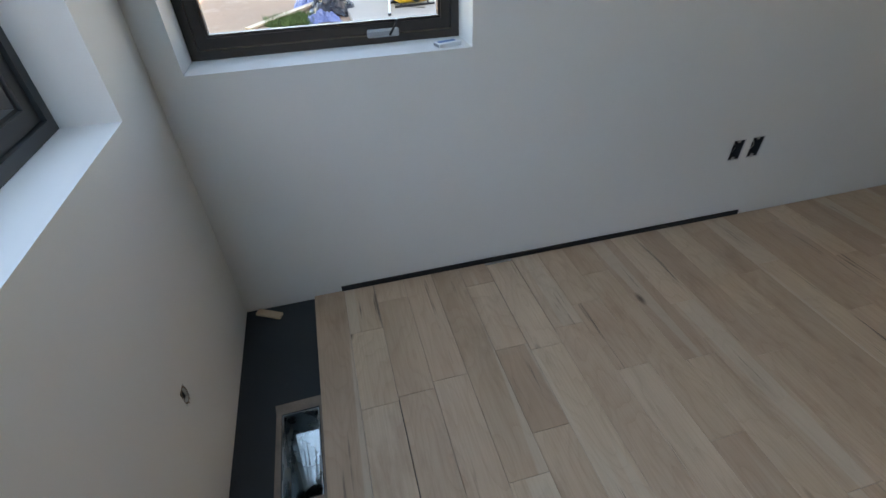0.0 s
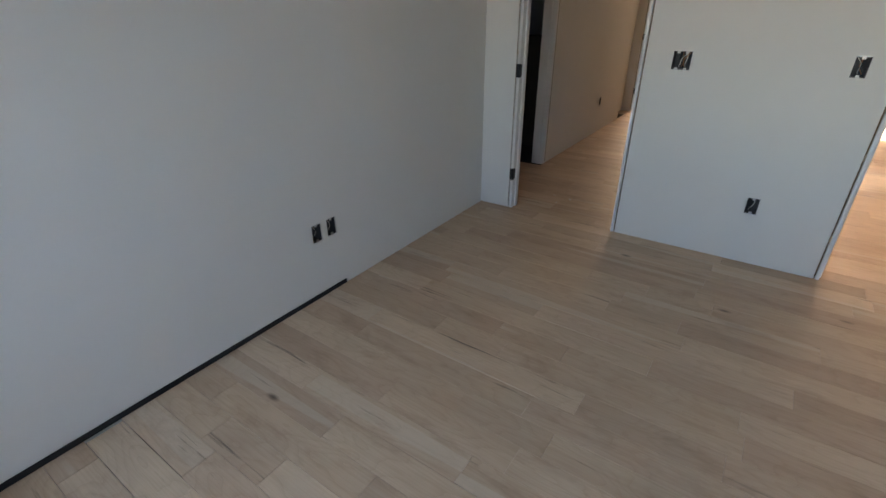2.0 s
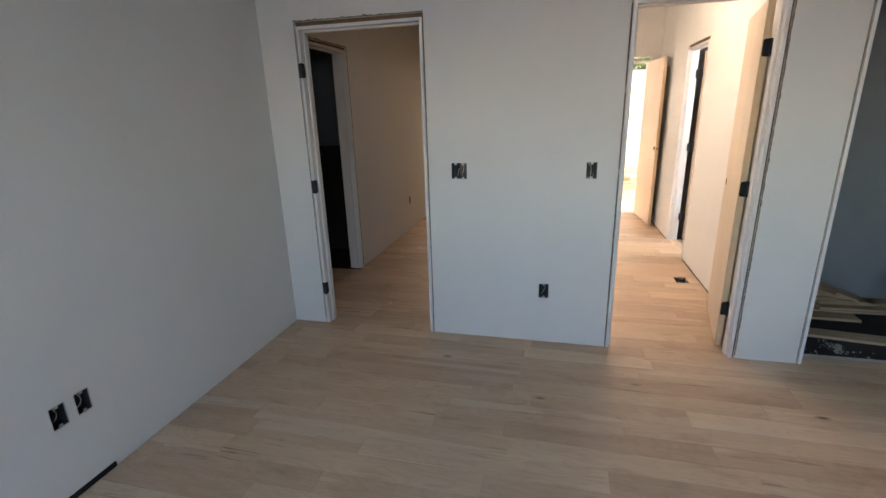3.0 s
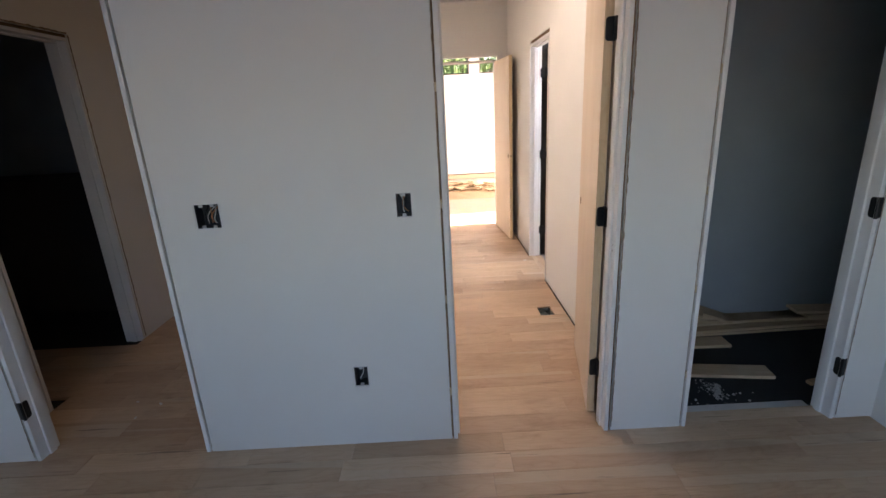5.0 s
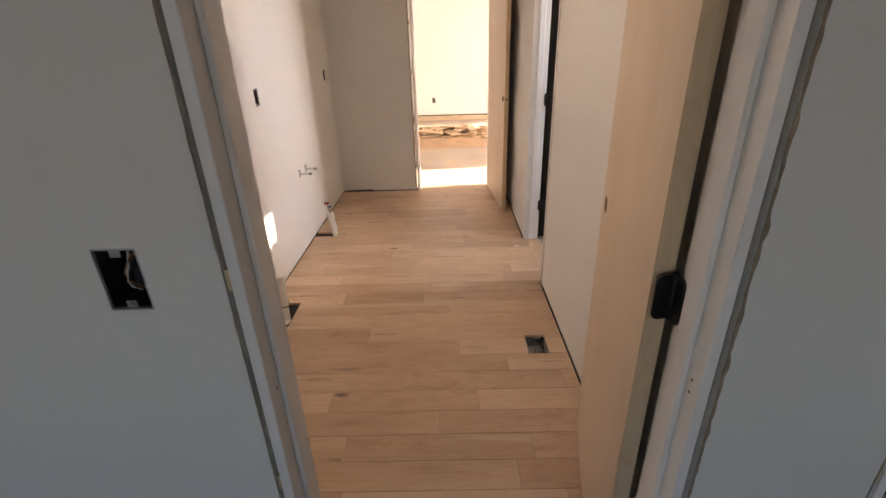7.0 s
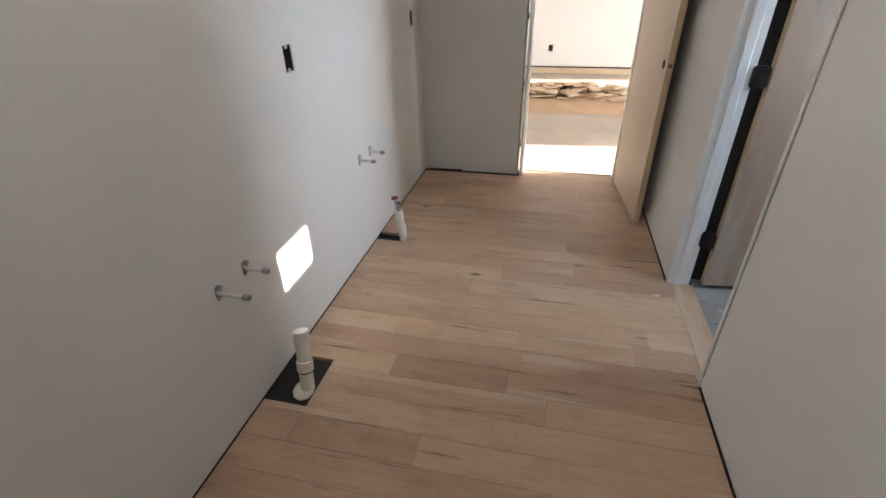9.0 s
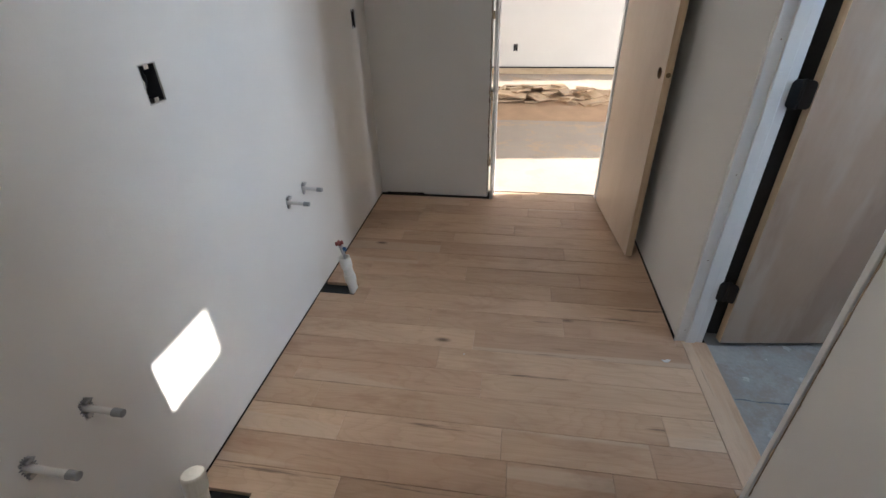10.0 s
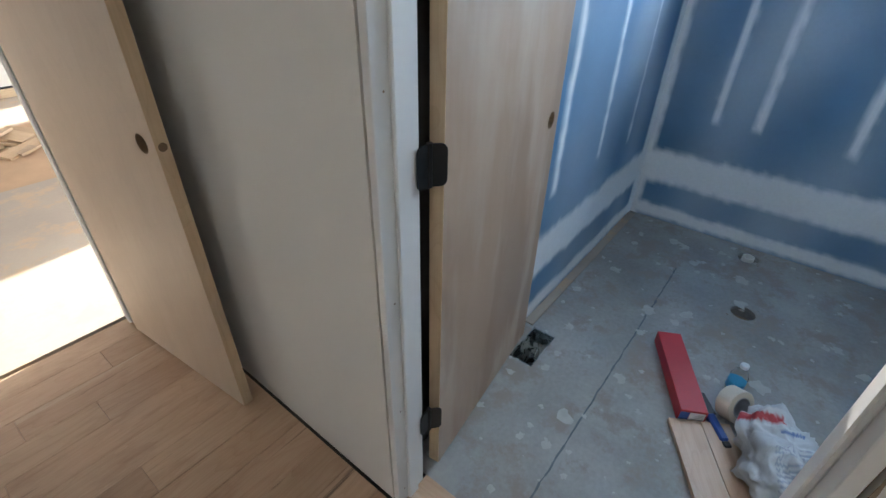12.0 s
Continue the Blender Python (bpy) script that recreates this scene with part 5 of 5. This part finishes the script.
saw = thing("table_saw", pose(-8.35, 2.42, -0.4, 0, 0, 8), "yellow and black portable table saw on the slab", "table saw")
part("cabinet", boxes(((-0.26, -0.33, 0.07), (0.26, 0.33, 0.30)), bevel=0.03), YELLOW, saw)
part("table", boxes(((-0.32, -0.40, 0.305), (0.32, 0.40, 0.335)), bevel=0.006), ZINC, saw, "grey metal saw table")
part("motor", lathe(bmesh.new(), [(0.06, 0.0), (0.085, 0.02), (0.085, 0.10), (0.05, 0.13)], 18, Vector((0.262, 0.0, 0.17)), Vector((1, 0, 0))), TOOL_BLACK, saw, "black motor housing")
for sx in (-1, 1):
    bm = bmesh.new()
    tube(bm, [(sx * 0.24, -0.40, 0.02), (sx * 0.24, 0.40, 0.02)], 0.02, 10)
    part("foot_rail", bm, TOOL_BLACK, saw, "black foot rail")
    for sy in (-1, 1):
        bm = bmesh.new()
        rod(bm, (sx * 0.24, sy * 0.28, 0.025), (sx * 0.22, sy * 0.26, 0.09), 0.018, n=10)
        part("leg", bm, TOOL_BLACK, saw, "black stub leg")
part("fence", boxes(((-0.33, 0.12, 0.336), (0.33, 0.17, 0.37)), bevel=0.004), ALUMINIUM, saw, "aluminium rip fence")

stand = thing("saw_stand", pose(-8.4, 1.95, -0.4), "folding aluminium saw stand with a yellow saw on top", "saw stand")
for (fx, fy), (tx, ty) in (((-0.9, -0.32), (-0.35, -0.10)), ((0.95, -0.10), (0.35, 0.02)), ((-0.9, 0.75), (-0.35, 0.45)), ((0.95, 0.85), (0.35, 0.50))):
    bm = bmesh.new()
    rod(bm, (fx, fy, 0.012), (tx, ty, 0.80), 0.022, n=10)
    leg = part("leg", bm, ALUMINIUM, stand)
    bm = bmesh.new()
    rod(bm, (fx, fy, 0.0), (fx, fy, 0.04), 0.03, n=10)
    part("foot", bm, TOOL_BLACK, leg, "black rubber foot")
part("beam", boxes(((-0.42, -0.12, 0.80), (0.42, 0.52, 0.86)), bevel=0.01), ALUMINIUM, stand, "aluminium beam")
ms = thing("mitre_saw", pose(-8.4, 2.12, 0.461), "yellow and black mitre saw on its stand", "mitre saw")
part("base", boxes(((-0.25, -0.22, 0.0), (0.25, 0.26, 0.09)), bevel=0.02), YELLOW, ms)
part("turntable", lathe(bmesh.new(), [(0.17, 0.091), (0.17, 0.105)], 28), ZINC, ms, "grey turntable")
part("blade_guard", lathe(bmesh.new(), [(0.13, -0.03), (0.15, -0.02), (0.15, 0.02), (0.13, 0.03)], 28, Vector((0, 0.05, 0.26)), Vector((0, 1, 0))), TOOL_BLACK, ms, "black blade guard")
bm = bmesh.new()
tube(bm, [(-0.1, 0.05, 0.30), (-0.05, 0.02, 0.42), (0.08, 0.0, 0.45)], 0.025, 10)
part("handle", bm, YELLOW, ms, "yellow handle")
bm = bmesh.new()
tube(bm, [(-9.4 + 0.32 * k + 0.05 * math.sin(k), 1.75 + 0.16 * k + 0.18 * math.sin(1.3 * k), -0.395) for k in range(6)], 0.006, 6)
solid("power_cord", bm, TOOL_BLACK, "black power cord trailing over the slab", "cord")
bm = bmesh.new()
rod(bm, (-11.25, 1.42, -0.5), (-11.1, 1.25, 2.4), 0.045, 0.04, n=10)
solid("yard_post", bm, POST_GREY, "grey weathered post standing in the dirt", "post")
bm = boxes(((-0.11, -0.08, 0), (0.11, 0.08, 0.07)), bevel=0.02)
solid("red_case", bm, RED_CARD, "small red case on the slab", "case", pose(-9.75, 1.80, -0.4, 0, 0, 20))


def tree(x, y, h, spread, seed, n=5200):
    """A tapered trunk with forking limbs and a loose crown of many small leaves."""
    rnd = random.Random(seed)
    root = thing("tree", pose(x, y, -0.5), "leafy green tree behind the house", "tree", group="trees behind the house")
    bm = bmesh.new()
    rod(bm, (0, 0, 0), (0.1, 0.05, h * 0.45), 0.17, 0.11, n=10)
    tips = []
    for k in range(13):
        a = rnd.uniform(0, 6.283)
        z0 = h * rnd.uniform(0.18, 0.46)
        p1 = Vector((0.5 * spread * math.cos(a), 0.5 * spread * math.sin(a), z0 + h * rnd.uniform(0.1, 0.25)))
        p2 = p1 + Vector((0.45 * spread * math.cos(a + rnd.uniform(-0.7, 0.7)), 0.45 * spread * math.sin(a + rnd.uniform(-0.7, 0.7)), h * rnd.uniform(0.0, 0.25)))
        rod(bm, (0.06, 0.03, z0), p1, 0.06, 0.035, n=7)
        rod(bm, p1, p2, 0.035, 0.012, n=6)
        tips += [p1, p2, (p1 + p2) / 2]
    part("trunk", bm, BARK, root)
    verts, faces = [], []
    for k in range(n):
        t = tips[rnd.randrange(len(tips))]
        p = t + Vector((rnd.gauss(0, 1), rnd.gauss(0, 1), rnd.gauss(0, 0.8))) * spread * 0.20
        s = rnd.uniform(0.05, 0.11)
        e = Euler((rnd.uniform(0, 6), rnd.uniform(0, 6), rnd.uniform(0, 6)))
        b = len(verts)
        for q in ((-s, 0, 0), (0, -s * 0.45, 0.1 * s), (s, 0, 0), (0, s * 0.45, 0.1 * s)):
            v = Vector(q)
            v.rotate(e)
            verts.append(p + v)
        faces.append((b, b + 1, b + 2, b + 3))
    me = bpy.data.meshes.new("crown")
    me.from_pydata(verts, [], faces)
    me.materials.append(LEAF)
    cr = new("crown", me)
    cr.parent = root
    return root


tree(1.0, 19.5, 6.5, 2.4, 1)
tree(3.6, 18.5, 6.0, 2.3, 2)
tree(6.2, 20.0, 6.5, 2.6, 3)
tree(2.3, 23.0, 8.0, 3.0, 4)

# ---------- oak floor: every plank its own piece ----------
PITCH, ROW0 = 0.129, 0.283
PIPE_CUTS = [(1.40, 1.672, 5.603, 5.864), (1.40, 1.668, 6.925, 7.022)]
CUTS = [HALL_VENT] + PIPE_CUTS
floor_oak = thing("floor_oak", pose(0, 0, 0), "unfinished sanded oak plank floor", "floor", kind="structure")
plank_cache = {}


def plank_mesh(length, width, thick=0.019):
    """A plank with eased top edges, centred on its own middle, top at z = 0."""
    key = (round(length, 3), round(width, 4))
    if key not in plank_cache:
        l, w, c = length / 2, width / 2, 0.0010
        v = [(x, y, -thick) for x, y in ((-l, -w), (l, -w), (l, w), (-l, w))]
        v += [(x, y, -c) for x, y in ((-l, -w), (l, -w), (l, w), (-l, w))]
        v += [(x, y, 0) for x, y in ((c - l, c - w), (l - c, c - w), (l - c, w - c), (c - l, w - c))]
        f = [(8, 9, 10, 11)] + [(i, (i + 1) % 4, (i + 1) % 4 + 4, i + 4) for i in range(4)] + [(i + 4, (i + 1) % 4 + 4, (i + 1) % 4 + 8, i + 8) for i in range(4)]
        me = bpy.data.meshes.new("plank")
        me.from_pydata(v, [], f)
        me.materials.append(OAK)
        plank_cache[key] = me
    return plank_cache[key]


def lay(x0, x1, y0, y1, lift=0.0):
    g = 0.0004
    open_seam = 0.0006 * rnd.randrange(5) if rnd.random() < 0.22 else 0.0
    x0, x1, y0, y1 = x0 + g, x1 - g, y0 + g + open_seam, y1 - g
    cx, cy = (x0 + x1) / 2, (y0 + y1) / 2
    hits = [c for c in CUTS if c[0] < x1 and c[1] > x0 and c[2] < y1 and c[3] > y0]
    if hits:
        me = mesh_of("plank", slab("z", -0.019, 0.0, x0 - cx, x1 - cx, y0 - cy, y1 - cy, [(c[0] - cx, c[1] - cx, c[2] - cy, c[3] - cy) for c in hits]), OAK)
    else:
        me = plank_mesh(x1 - x0, y1 - y0)
    ob = new("plank", me)
    ob.parent = floor_oak
    ob.location = (cx, cy, lift)


rnd = random.Random(21)
k = 0
while ROW0 + PITCH * k < 8.62:
    y0 = ROW0 + PITCH * k
    y1 = y0 + PITCH
    mid = (y0 + y1) / 2
    if mid < T0:
        spans = [(0.004, 4.302)]
    elif mid < T1:
        spans = [(0.008, 1.352), (1.487, 3.190), (3.404, 4.100)]
    else:
        spans = [(-1.0 if y0 > 4.43 and y1 < 5.275 else 0.008, 1.352)]
        if mid < 8.19:
            spans.append((1.487, 3.2185 if 6.06 < y0 and y1 < 6.775 else 3.190))
        elif mid < 8.31:
            spans.append((2.306, 3.040))
    x = -1.2 - rnd.uniform(0.0, 0.9)
    joints = []
    while x < 4.4:
        joints.append(x)
        x += rnd.choice((0.35, 0.5, 0.62, 0.75, 0.9, 1.05, 1.2, 1.4)) * rnd.uniform(0.92, 1.08)
    joints.append(x)
    for s0, s1 in spans:
        stop = 4.102 if (s0 == 3.404) else y1
        for a, b in zip(joints, joints[1:]):
            lo, hi = max(a, s0), min(b, s1)
            if hi - lo > 0.03:
                lay(lo, hi, y0, stop, rnd.uniform(-0.0004, 0.0002))
    k += 1
# border board along the bathroom threshold
ob = new("plank", plank_mesh(0.710, 0.103))
ob.parent = floor_oak
ob.matrix_local = pose(3.2715, 6.421, 0.0, 0, 0, 90)
# small fillers beside the border board
lay(3.1905, 3.2185, 6.7345, 6.7765)
lay(3.1905, 3.2185, 6.0655, 6.0875)
